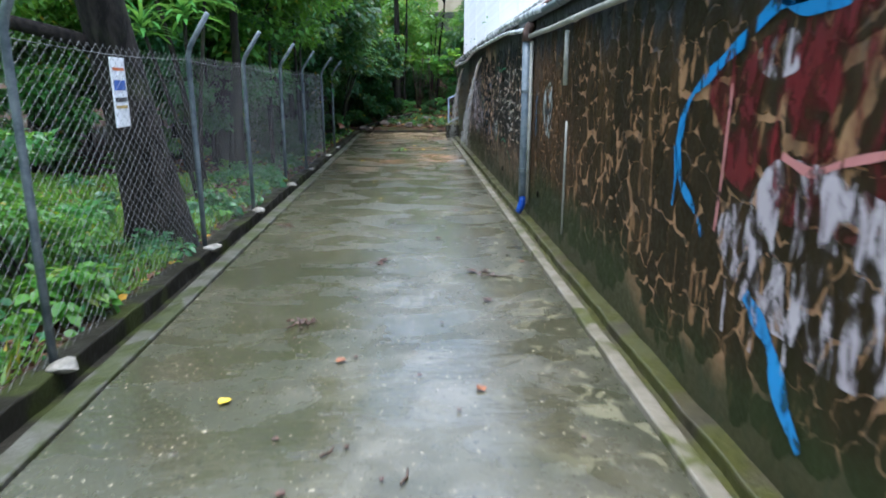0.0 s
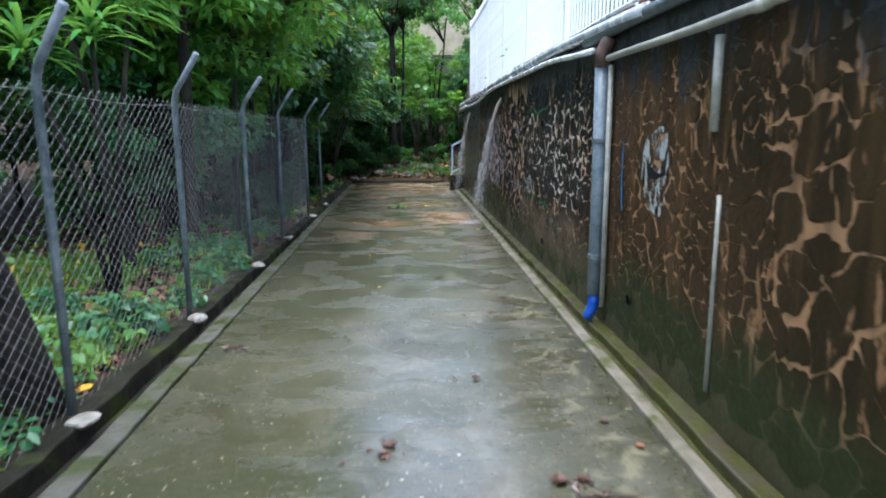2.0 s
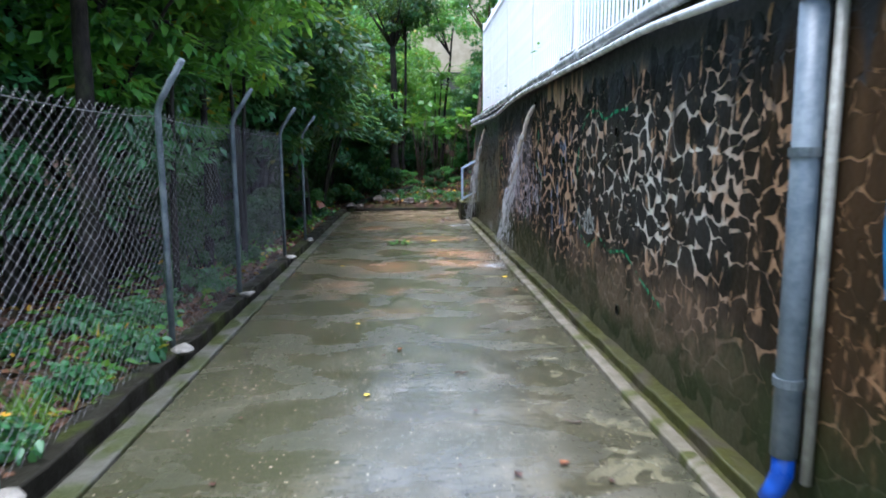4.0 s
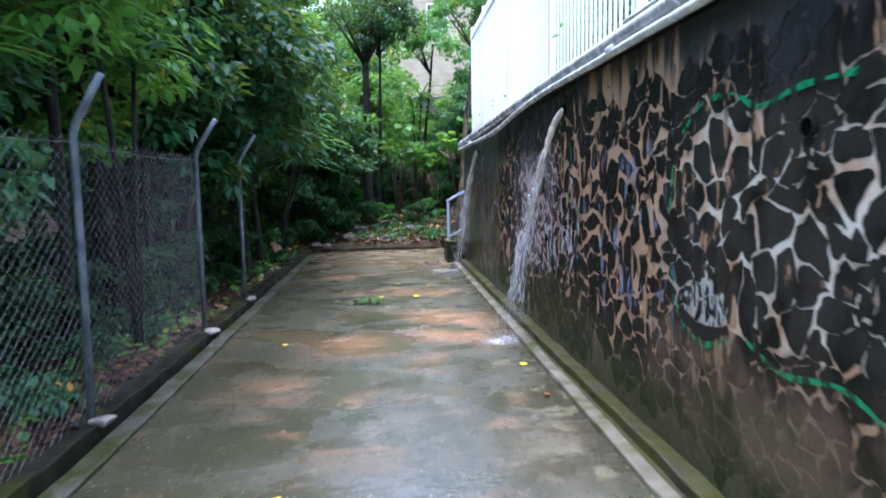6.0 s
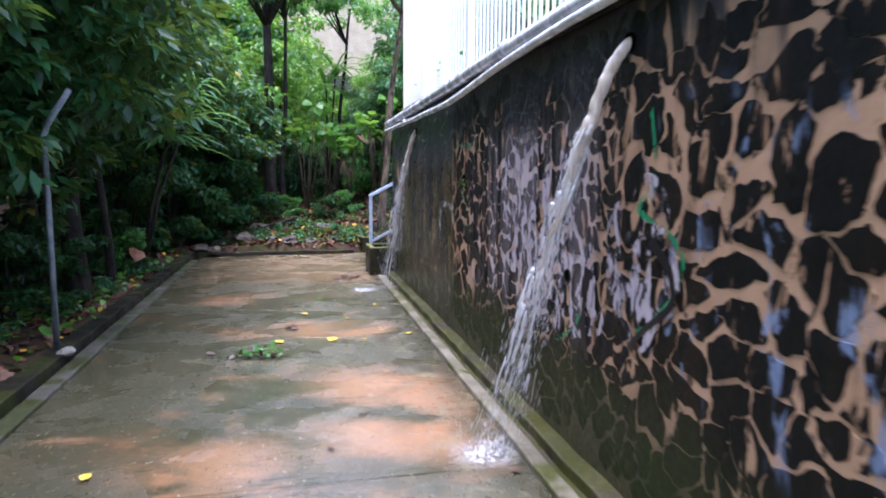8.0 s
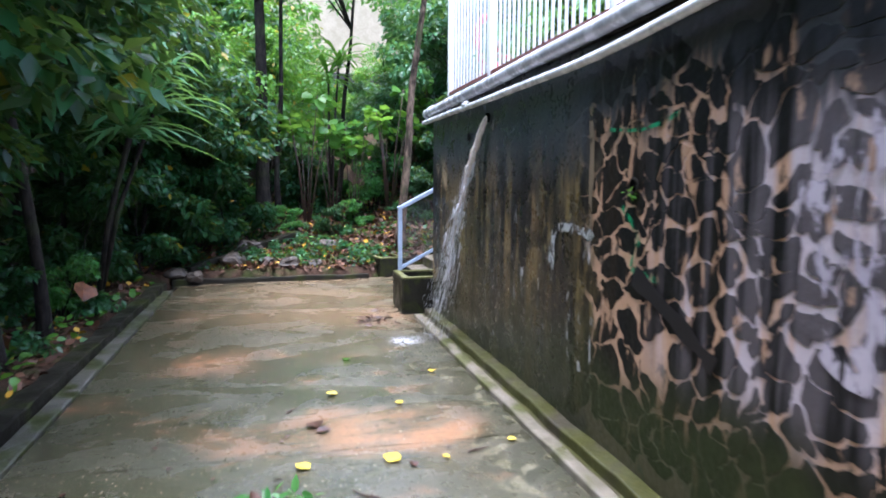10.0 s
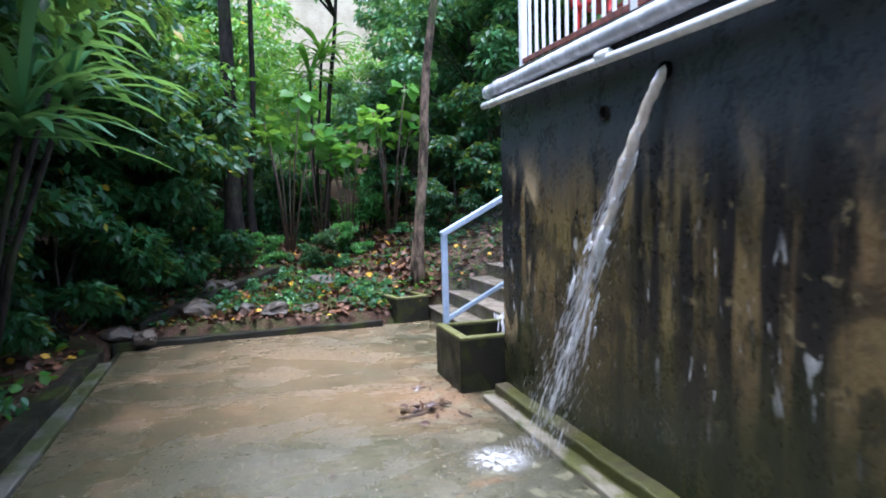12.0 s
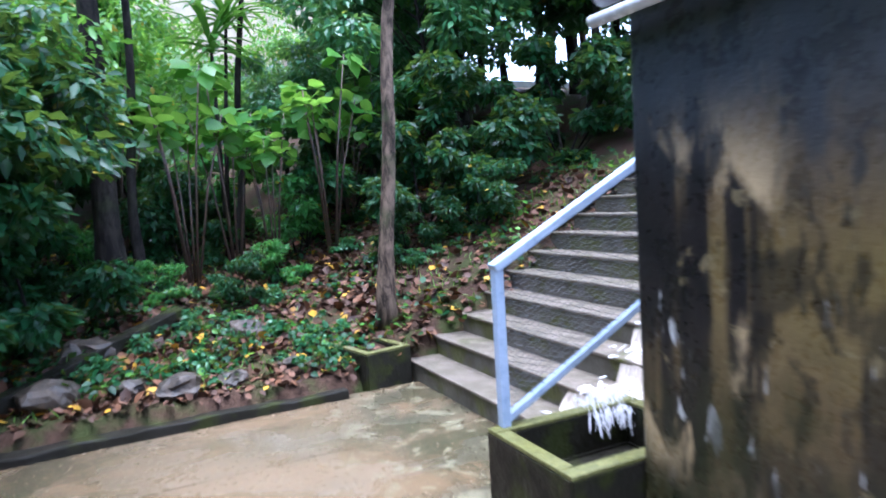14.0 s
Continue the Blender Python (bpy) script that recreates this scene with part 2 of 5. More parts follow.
def leaf_material(name, a, b, yellow=0.03, rough=0.35, through=0.3, spec=0.45):
    k = Mat(name, rough, spec)
    r = k.island()
    c = k.mix(r, a, b)
    c = k.mix(k.step(k.math("FRACT", k.math("MULTIPLY", r, 37.0)), 1 - yellow, 1 - yellow + 0.01), c, (0.45, 0.33, 0.03))
    c = k.mix(k.step(k.noise(0.8, 2), 0.35, 0.65, 0.0, 0.45), c, tuple(x * 0.55 for x in a))
    k.color(c)
    tr = k.t.nodes.new("ShaderNodeBsdfTranslucent")
    k.put(tr.inputs["Color"], k.mix(0.35, c, (0.30, 0.42, 0.03)))
    ms = k.t.nodes.new("ShaderNodeMixShader")
    ms.inputs[0].default_value = through
    k.t.links.new(k.b.outputs[0], ms.inputs[1])
    k.t.links.new(tr.outputs[0], ms.inputs[2])
    k.t.links.new(ms.outputs[0], k.t.nodes["Material Output"].inputs["Surface"])
    return k.m


def bark_material(name, a, b, moss=0.3):
    k = Mat(name, 0.9, 0.15)
    v = k.coords()
    g = k.noise(13, 6, v, (1, 1, 0.35), 0.65, 0.5)
    c = k.mix(k.step(g, 0.35, 0.65), a, b)
    c = k.mix(k.math("MULTIPLY", k.step(k.noise(2.2, 4, v), 0.5, 0.65), moss), c, (0.05, 0.065, 0.022))
    k.color(c)
    k.bump(g, 0.8, 0.03)
    return k.m


def soil_material():
    k = Mat("wet_soil", 0.9, 0.12)
    big, mid, fine = k.noise(0.5, 4), k.noise(3, 4), k.noise(26, 4)
    c = k.mix(fine, (0.018, 0.011, 0.007), (0.075, 0.042, 0.026))
    c = k.mix(k.step(mid, 0.45, 0.65, 0.0, 0.75), c, (0.03, 0.045, 0.010))
    c = k.mix(k.step(big, 0.5, 0.7, 0.0, 0.6), c, (0.10, 0.052, 0.03))
    lawn = k.math("MULTIPLY", k.step(k.axis(0), -3.4, -2.6, 1.0, 0.0), k.step(k.axis(1), 7.5, 10.0, 1.0, 0.0))
    c = k.mix(k.math("MULTIPLY", lawn, k.step(mid, 0.35, 0.6, 0.35, 0.95)), c, k.mix(fine, (0.07, 0.17, 0.02), (0.15, 0.28, 0.04)))
    k.color(c)
    k.bump(k.math("ADD", mid, fine), 0.9, 0.03)
    return k.m


def paint_material(name, color, cover=0.5, scale=7.0, color2=None, edge=0.06):
    """Worn paint: gaps by noise show the wall behind it."""
    k = Mat(name, 0.45)
    f = k.noise(scale, 5, stretch=(1, 1.5, 0.65), warp=0.5)
    k.color(k.mix(k.noise(3.0, 3), color, color2 or tuple(x * 0.6 for x in color)))
    k.put(k.b.inputs["Alpha"], k.step(f, 1 - cover - edge, 1 - cover + edge))
    return k.m


def water_material(name, silty, clear):
    k = Mat(name, 0.12, 0.6)
    v = k.coords()
    k.color(k.mix(k.noise(14, 3, v, (1, 1, 0.3)), silty, clear))
    k.put(k.b.inputs["Alpha"], k.step(k.noise(22, 3, v, (1, 1, 0.25)), 0.3, 0.6, 0.6, 1.0))
    k.b.inputs["Transmission Weight"].default_value = 0.25
    k.b.inputs["IOR"].default_value = 1.33
    return k.m


MORTAR = wall_material("tan_render", False)
STONE = wall_material("blackened_stone", True)
CONCRETE = concrete_material()
EDGING = kerb_material("pale_edging", 0.25, (0.20, 0.175, 0.13))
EDGING_OLD = kerb_material("grey_mossy_edging", 0.5, (0.085, 0.082, 0.065), (0.05, 0.055, 0.018))
MOSSY = kerb_material("mossy_concrete", 0.6, (0.065, 0.055, 0.03), (0.085, 0.078, 0.016))
RIM = kerb_material("yellow_moss_rim", 0.8, (0.17, 0.155, 0.09), (0.20, 0.19, 0.055))
DARKKERB = kerb_material("dark_wet_concrete", 0.25, (0.022, 0.020, 0.015), (0.035, 0.038, 0.012), 0.1)
STEP = kerb_material("stair_concrete", 0.35, (0.10, 0.09, 0.07))
TREAD = kerb_material("worn_tread", 0.0, (0.15, 0.125, 0.095))
SOIL = soil_material()
LEAF_LIGHT = leaf_material("light_leaves", (0.050, 0.19, 0.022), (0.16, 0.38, 0.055), 0.03, through=0.5)
LEAF_MID = leaf_material("mid_leaves", (0.042, 0.19, 0.040), (0.13, 0.37, 0.085), 0.02, 0.28, 0.5)
# dark green, with the woods' deep shade put into the leaf colour
LEAF_DARK = leaf_material("shade_dark_leaves", (0.005, 0.036, 0.012), (0.022, 0.10, 0.030), 0.01, 0.40, 0.3, 0.25)
LEAF_BLUE = leaf_material("cool_leaves", (0.028, 0.12, 0.045), (0.075, 0.24, 0.085), 0.01, 0.32, 0.4)
GRASS = leaf_material("grass_blades", (0.09, 0.21, 0.03), (0.20, 0.36, 0.06), 0.05, 0.4, 0.4)
BARK = bark_material("dark_bark", (0.007, 0.006, 0.005), (0.028, 0.023, 0.018))
BARK_PALE = bark_material("pale_bark", (0.022, 0.016, 0.011), (0.17, 0.12, 0.08), 0.75)
GALV = simple("galvanised_steel", (0.07, 0.09, 0.10), (0.17, 0.195, 0.20), 9, 0.45, 0.1, 0.3)
GUTTER = simple("grey_gutter_pipe", (0.40, 0.41, 0.43), (0.62, 0.63, 0.65), 5, 0.24, 0.1)
WIRE = simple("galvanised_wire", (0.06, 0.06, 0.056), (0.16, 0.16, 0.15), 15, 0.5, 0.05, 0.0)
DARKMESH = simple("dark_expanded_metal", (0.035, 0.038, 0.04), (0.08, 0.085, 0.09), 12, 0.5, 0.1)
RAILPAINT = simple("blue_grey_paint", (0.30, 0.38, 0.50), (0.40, 0.48, 0.60), 10, 0.35, 0.1)
PVC = simple("weathered_pvc", (0.62, 0.63, 0.64), (0.80, 0.81, 0.81), 6, 0.24, 0.1)
PVC_OLD = simple("stained_pvc", (0.22, 0.21, 0.17), (0.40, 0.385, 0.32), 5, 0.45, 0.15)
DOWNPIPE = simple("grey_blue_pipe", (0.085, 0.115, 0.14), (0.20, 0.235, 0.255), 5, 0.45, 0.2)
BLUEPVC = simple("blue_plastic", (0.01, 0.06, 0.35), (0.02, 0.10, 0.50), 6, 0.35, 0.05)
RUST = simple("rusty_iron", (0.10, 0.03, 0.02), (0.24, 0.09, 0.06), 12, 0.7, 0.4)
WHITEBAR = simple("white_painted_bar", (0.80, 0.80, 0.79), (0.90, 0.90, 0.89), 8, 0.4, 0.1)
BROWNIRON = simple("brown_iron", (0.06, 0.035, 0.028), (0.16, 0.095, 0.075), 12, 0.6, 0.4)
RED = simple("red_plastic", (0.5, 0.02, 0.02), (0.65, 0.04, 0.03), 6, 0.4, 0.1)
STONEGREY = simple("pale_stone", (0.13, 0.12, 0.095), (0.27, 0.25, 0.21), 9, 0.6, 0.5)
ROCK = simple("wet_rock", (0.020, 0.016, 0.010), (0.075, 0.055, 0.036), 7, 0.6, 0.9)
CREAM = simple("cream_render", (0.40, 0.33, 0.21), (0.52, 0.44, 0.30), 2, 0.8, 0.2)
GREYWALL = simple("grey_retaining_wall", (0.035, 0.04, 0.03), (0.09, 0.095, 0.075), 1.2, 0.7, 0.4)
GLASS = simple("dark_window_glass", (0.02, 0.025, 0.03), (0.04, 0.045, 0.05), 2, 0.08, 0.0)
STICK = simple("wet_twig", (0.03, 0.018, 0.012), (0.09, 0.05, 0.03), 12, 0.5, 0.4)
DEAD = simple("dead_leaf", (0.10, 0.035, 0.014), (0.24, 0.09, 0.032), 14, 0.5, 0.3)
YELLOWLEAF = simple("yellow_leaf", (0.55, 0.38, 0.02), (0.75, 0.55, 0.05), 12, 0.45, 0.2)
WATER = water_material("silty_water", (0.55, 0.45, 0.34), (0.80, 0.72, 0.62))
WHITEWATER = water_material("white_water", (0.70, 0.70, 0.70), (0.92, 0.92, 0.93))
# near-black for the shade inside holes that have no depth
DARKHOLE = simple("hole_shade_black", (0.002, 0.002, 0.002), (0.004, 0.004, 0.004), 5, 0.9, 0.0, 0.0, 0.0)


# ---- mesh helpers ----
def obj(name, verts, faces, material, parent=None, label="", smooth=False):
    me = bpy.data.meshes.new(name)
    me.from_pydata([tuple(v) for v in verts], [], [tuple(f) for f in faces])
    me.materials.append(material)
    if smooth:
        me.shade_smooth()
    ob = new(name, me)
    ob.parent = parent
    if label:
        ob["label"] = label
    return ob


def part(name, bm, material, parent=None, label="", smooth=False):
    me = bpy.data.meshes.new(name)
    bmesh.ops.recalc_face_normals(bm, faces=bm.faces)
    bm.to_mesh(me)
    bm.free()
    me.materials.append(material)
    if smooth:
        me.shade_smooth()
    ob = new(name, me)
    ob.parent = parent
    if label:
        ob["label"] = label
    return ob


def thing(name, label, category, m=None, group="", kind=""):
    ob = tagged(new(name), label, category, group, kind)
    if m:
        ob.matrix_basis = m
    return ob


def box_bm(x0, x1, y0, y1, z0, z1, bevel=0.01, bm=None):
    bm = bm or bmesh.new()
    r = bmesh.ops.create_cube(bm, size=1, matrix=Matrix.Translation(((x0 + x1) / 2, (y0 + y1) / 2, (z0 + z1) / 2)) @ Matrix.Diagonal((x1 - x0, y1 - y0, z1 - z0, 1)))
    if bevel:
        es = {e for v in r["verts"] for e in v.link_edges}
        bmesh.ops.bevel(bm, geom=list(es), offset=bevel, segments=2, affect="EDGES", profile=0.5)
    return bm


def rough_box(x0, x1, y0, y1, z0, z1, cut=0.15, amp=0.008, bevel=0.012):
    """A long cast kerb with slightly uneven edges."""
    bm = box_bm(x0, x1, y0, y1, z0, z1, bevel)
    n = max(1, int((y1 - y0) / cut))
    for i in range(1, n):
        bmesh.ops.bisect_plane(bm, geom=bm.verts[:] + bm.edges[:] + bm.faces[:], plane_co=(0, y0 + (y1 - y0) * i / n, 0), plane_no=(0, 1, 0))
    for v in bm.verts:
        d = noise.noise_vector(v.co * 3.1) * amp + noise.noise_vector(v.co * 11) * amp * 0.5
        v.co.x += d.x
        v.co.z += d.z
    return bm


def tube(points, radii, sides=8, caps=True):
    """Verts and faces of a tube along points."""
    pts = [Vector(p) for p in points]
    vs, fs = [], []
    up = Vector((0, 0, 1)) if abs((pts[-1] - pts[0]).normalized().z) < 0.9 else Vector((1, 0, 0))
    for i, p in enumerate(pts):
        d = (pts[min(i + 1, len(pts) - 1)] - pts[max(i - 1, 0)]).normalized()
        a = d.cross(up).normalized()
        b = a.cross(d)
        r = radii[i] if isinstance(radii, (list, tuple)) else radii
        for k in range(sides):
            w = 2 * math.pi * k / sides
            vs.append(p + (a * math.cos(w) + b * math.sin(w)) * r)
    for i in range(len(pts) - 1):
        for k in range(sides):
            k2 = (k + 1) % sides
            fs.append((i * sides + k, i * sides + k2, (i + 1) * sides + k2, (i + 1) * sides + k))
    if caps:
        fs.append(tuple(range(sides))[::-1])
        fs.append(tuple((len(pts) - 1) * sides + k for k in range(sides)))
    return vs, fs


def joined(pieces):
    vs, fs = [], []
    for v, f in pieces:
        n = len(vs)
        vs += v
        fs += [tuple(i + n for i in q) for q in f]
    return vs, fs


LEAF_SHAPE = np.array([(0, 0, 0), (-0.22, 0.28, 0.05), (-0.2, 0.62, 0.03), (0, 1, -0.1), (0.2, 0.62, 0.03), (0.22, 0.28, 0.05), (0, 0.5, -0.02)])
LEAF_TRIS = [(0, 6, 1), (1, 6, 2), (2, 6, 3), (3, 6, 4), (4, 6, 5), (5, 6, 0)]
LEAF4 = np.array([(0, 0, 0), (-0.24, 0.45, 0.06), (0, 1, -0.08), (0.24, 0.45, 0.06)])
LEAF4_TRIS = [(0, 2, 1), (0, 3, 2)]


def leaves(name, centers, length, material, rng, parent=None, droop=0.5, wide=1.0, fine=False, out=None, label=""):
    """Many leaves as one mesh: each a folded blade, set out from a clump and drooping."""
    c = np.asarray(centers, float)
    n = len(c)
    shape, tris = (LEAF_SHAPE, LEAF_TRIS) if fine else (LEAF4, LEAF4_TRIS)
    yaw = rng.uniform(0, 2 * np.pi, n) if out is None else np.arctan2(out[:, 1], out[:, 0]) + rng.normal(0, 0.7, n)
    tip = -droop + rng.normal(0, 0.45, n)
    roll = rng.normal(0, 0.5, n)
    size = length * rng.uniform(0.65, 1.25, n)
    d = np.stack([np.cos(yaw) * np.cos(tip), np.sin(yaw) * np.cos(tip), np.sin(tip)], 1)
    s = np.stack([-np.sin(yaw), np.cos(yaw), np.zeros(n)], 1)
    u = np.cross(s, d)
    s2 = s * np.cos(roll)[:, None] + u * np.sin(roll)[:, None]
    u2 = np.cross(s2, d)
    p = c[:, None, :] + size[:, None, None] * (shape[None, :, 0:1] * wide * s2[:, None, :] + shape[None, :, 1:2] * d[:, None, :] - shape[None, :, 2:3] * u2[:, None, :])
    k = len(shape)
    me = bpy.data.meshes.new(name)
    t = (np.array(tris)[None] + (np.arange(n) * k)[:, None, None]).reshape(-1, 3)
    me.vertices.add(n * k)
    me.vertices.foreach_set("co", p.reshape(-1))
    me.loops.add(len(t) * 3)
    me.loops.foreach_set("vertex_index", t.reshape(-1).astype(np.int32))
    me.polygons.add(len(t))
    me.polygons.foreach_set("loop_start", (np.arange(len(t)) * 3).astype(np.int32))
    me.update(calc_edges=True)
    me.validate()
    me.materials.append(material)
    ob = new(name, me)
    ob.parent = parent
    if label:
        ob["label"] = label
    return ob


# ---- ground ----
def ground_height(x, y):
    """The lie of the land: flat by the path, a bank beyond its end, a rise by the stairs."""
    h = 0.08
    if y > 23.6:
        d = y - 23.6
        h += min(d, 2.0) * 0.16 + max(0.0, min(d - 2.0, 14)) * 0.20
        if x > 1.4:
            h += min(x - 1.4, 5.0) * 0.47 * min(1.0, d / 0.8)
    if x < -2.1:
        h += min(-2.1 - x, 12) * 0.03 + 0.10 * noise.noise(Vector((x * 0.5, y * 0.5, 0)))
    return h + 0.05 * noise.noise(Vector((x * 1.3, y * 1.3, 3.0))) * (0 if -2.3 < x < 1.4 and y < 23.6 else 1)


def ground():
    """One sheet, fine near the path and coarse out to the horizon, sunk under the path."""
    xs = [-900, -300, -100, -40, -20] + [-12 + 0.4 * i for i in range(24)] + [-2.4, -2.1, -2.0, -1.95] + [-1.0, 0.0, 1.0, 1.5] + [2 + 0.4 * i for i in range(18)] + [12, 20, 40, 100, 300, 900]
    ys = [-900, -300, -100, -30, -10] + [-4 + 0.5 * i for i in range(55)] + [23.6, 23.85, 24.1, 24.3] + [24.6 + 0.4 * i for i in range(38)] + [44, 55, 80, 140, 300, 900]
    vs, fs = [], []
    for y in ys:
        for x in xs:
            near = -14 < x < 14 and -6 < y < 45
            z = ground_height(max(-14, min(14, x)), max(-6, min(42, y)))
            if -2.0 < x and y < 23.9 or x > 1.4 and y < 24.3:
                z = -0.25
            vs.append((x, y, z if near else z + 0.2 * noise.noise(Vector((x * 0.02, y * 0.02, 0)))))
    n = len(xs)
    for j in range(len(ys) - 1):
        for i in range(n - 1):
            a = j * n + i
            fs.append((a, a + 1, a + n + 1, a + n))
    return tagged(obj("ground", vs, fs, SOIL, smooth=True), "dark wet soil with moss and brown leaf litter", "ground", kind="structure")


ground()

# ---- path: slabs, edgings, drains ----
PATH_END = 24.05
floor = thing("floor", "wet grey concrete path with silt stains", "path", kind="structure")
joints = [-5.0, -1.6, 1.8, 4.9, 7.9, 11.0, 14.1, 17.2, 20.3, 22.9, PATH_END]
for j in range(len(joints) - 1):
    bm = bmesh.new()
    y0, y1 = joints[j] + 0.0035, joints[j + 1] - 0.0035
    left = lambda y: -1.68 - 0.006 * max(0, y)
    x1 = 1.14 if y1 < 20.9 else 1.75
    cols, rws = 10, 10
    grid = [[bm.verts.new((left(y0 + (y1 - y0) * r / rws) + (x1 - left(y0 + (y1 - y0) * r / rws)) * c / cols, y0 + (y1 - y0) * r / rws, 0.006 * noise.noise(Vector((c * 0.7, j * 9 + r * 0.7, 1))))) for c in range(cols + 1)] for r in range(rws + 1)]
    for r in range(rws):
        for c in range(cols):
            bm.faces.new((grid[r][c], grid[r][c + 1], grid[r + 1][c + 1], grid[r + 1][c]))
    ext = bmesh.ops.extrude_face_region(bm, geom=bm.faces[:])
    for v in [g for g in ext["geom"] if isinstance(g, bmesh.types.BMVert)]:
        v.co.z -= 0.2
    part("slab", bm, CONCRETE, floor, smooth=False)
part("screed", box_bm(-1.9, 1.8, -5, PATH_END, -0.22, -0.02, 0), DARKKERB, floor, "dark joint filling")

edge_left = tagged(part("kerb_left", rough_box(-1.83, -1.69, -5, 23.2, -0.2, 0.022), EDGING_OLD), "grey mossy concrete path edging", "kerb", kind="structure")
for v in edge_left.data.vertices:
    v.co.x -= 0.006 * max(0, v.co.y)
bank_left = tagged(part("kerb_bank", rough_box(-2.12, -1.95, -5, 23.4, -0.2, 0.10, amp=0.016), DARKKERB), "dark wet concrete kerb holding back the soil", "kerb", kind="structure")
tagged(part("drain_left", rough_box(-2.0, -1.8, -5, 23.3, -0.2, -0.03), DARKKERB), "narrow dark drain beside the path", "drain", kind="structure")
tagged(part("kerb_right", rough_box(1.14, 1.235, -5, 20.75, -0.2, 0.045), EDGING), "pale concrete kerb along the wall drain", "kerb", kind="structure")
tagged(part("drain_right", rough_box(1.22, 1.32, -5, 20.95, -0.2, 0.0), MOSSY), "shallow mossy drain at the wall's foot", "drain", kind="structure")
tagged(part("ledge_right", rough_box(1.30, 1.42, -5, 20.9, -0.2, 0.07, amp=0.014), MOSSY), "yellow-green mossy ledge at the wall's foot", "ledge", kind="structure")
end_kerb = tagged(part("kerb_end", rough_box(-0.06, 0.10, -1.7, 1.3, -0.2, 0.07, amp=0.02), DARKKERB), "dark broken kerb at the end of the path", "kerb", kind="structure")
end_kerb.matrix_basis = pose(-0.25, 24.0, 0, 0, 0, -88)

# ---- retaining wall ----
WALL_X, WALL_END, WALL_TOP = 1.41, 20.95, 2.36
wall = thing("wall_east", "blackened retaining wall with tan joints and peeling paint", "wall", kind="structure")
part("core", box_bm(WALL_X, 2.3, -5, WALL_END, -0.2, WALL_TOP, 0.015), MORTAR, wall)
part("coping", rough_box(WALL_X - 0.035, 2.3, -5, WALL_END + 0.03, WALL_TOP - 0.002, WALL_TOP + 0.10, 0.5, 0.006), DARKKERB, wall, "dark concrete coping")
tagged(part("terrace_floor", box_bm(2.28, 9, -5, WALL_END, 0.5, WALL_TOP + 0.05, 0), DARKKERB), "dark concrete terrace above the wall", "terrace", kind="structure")
tagged(part("wall_return", box_bm(2.29, 9, WALL_END - 0.4, WALL_END - 0.01, -0.2, WALL_TOP + 0.05, 0.01), MORTAR), "blackened end of the retaining wall", "wall", kind="structure")


def clip(poly, nx, ny, d):
    """Keep the part of a polygon where nx*x + ny*y < d."""
    res = []
    for i in range(len(poly)):
        a, b = poly[i], poly[(i + 1) % len(poly)]
        fa, fb = nx * a[0] + ny * a[1] - d, nx * b[0] + ny * b[1] - d
        if fa <= 0:
            res.append(a)
        if fa * fb < 0:
            t = fa / (fa - fb)
            res.append((a[0] + (b[0] - a[0]) * t, a[1] + (b[1] - a[1]) * t))
    return res


def warped(p):
    """Bends the joints so that no two stones look alike."""
    y, z = p
    for f, a in ((2.6, 0.14), (6.5, 0.06), (15, 0.034), (36, 0.014)):
        y, z = y + a * noise.noise(Vector((p[0] * f, p[1] * f, f))), z + a * noise.noise(Vector((p[0] * f, p[1] * f, f + 50)))
    return y, z


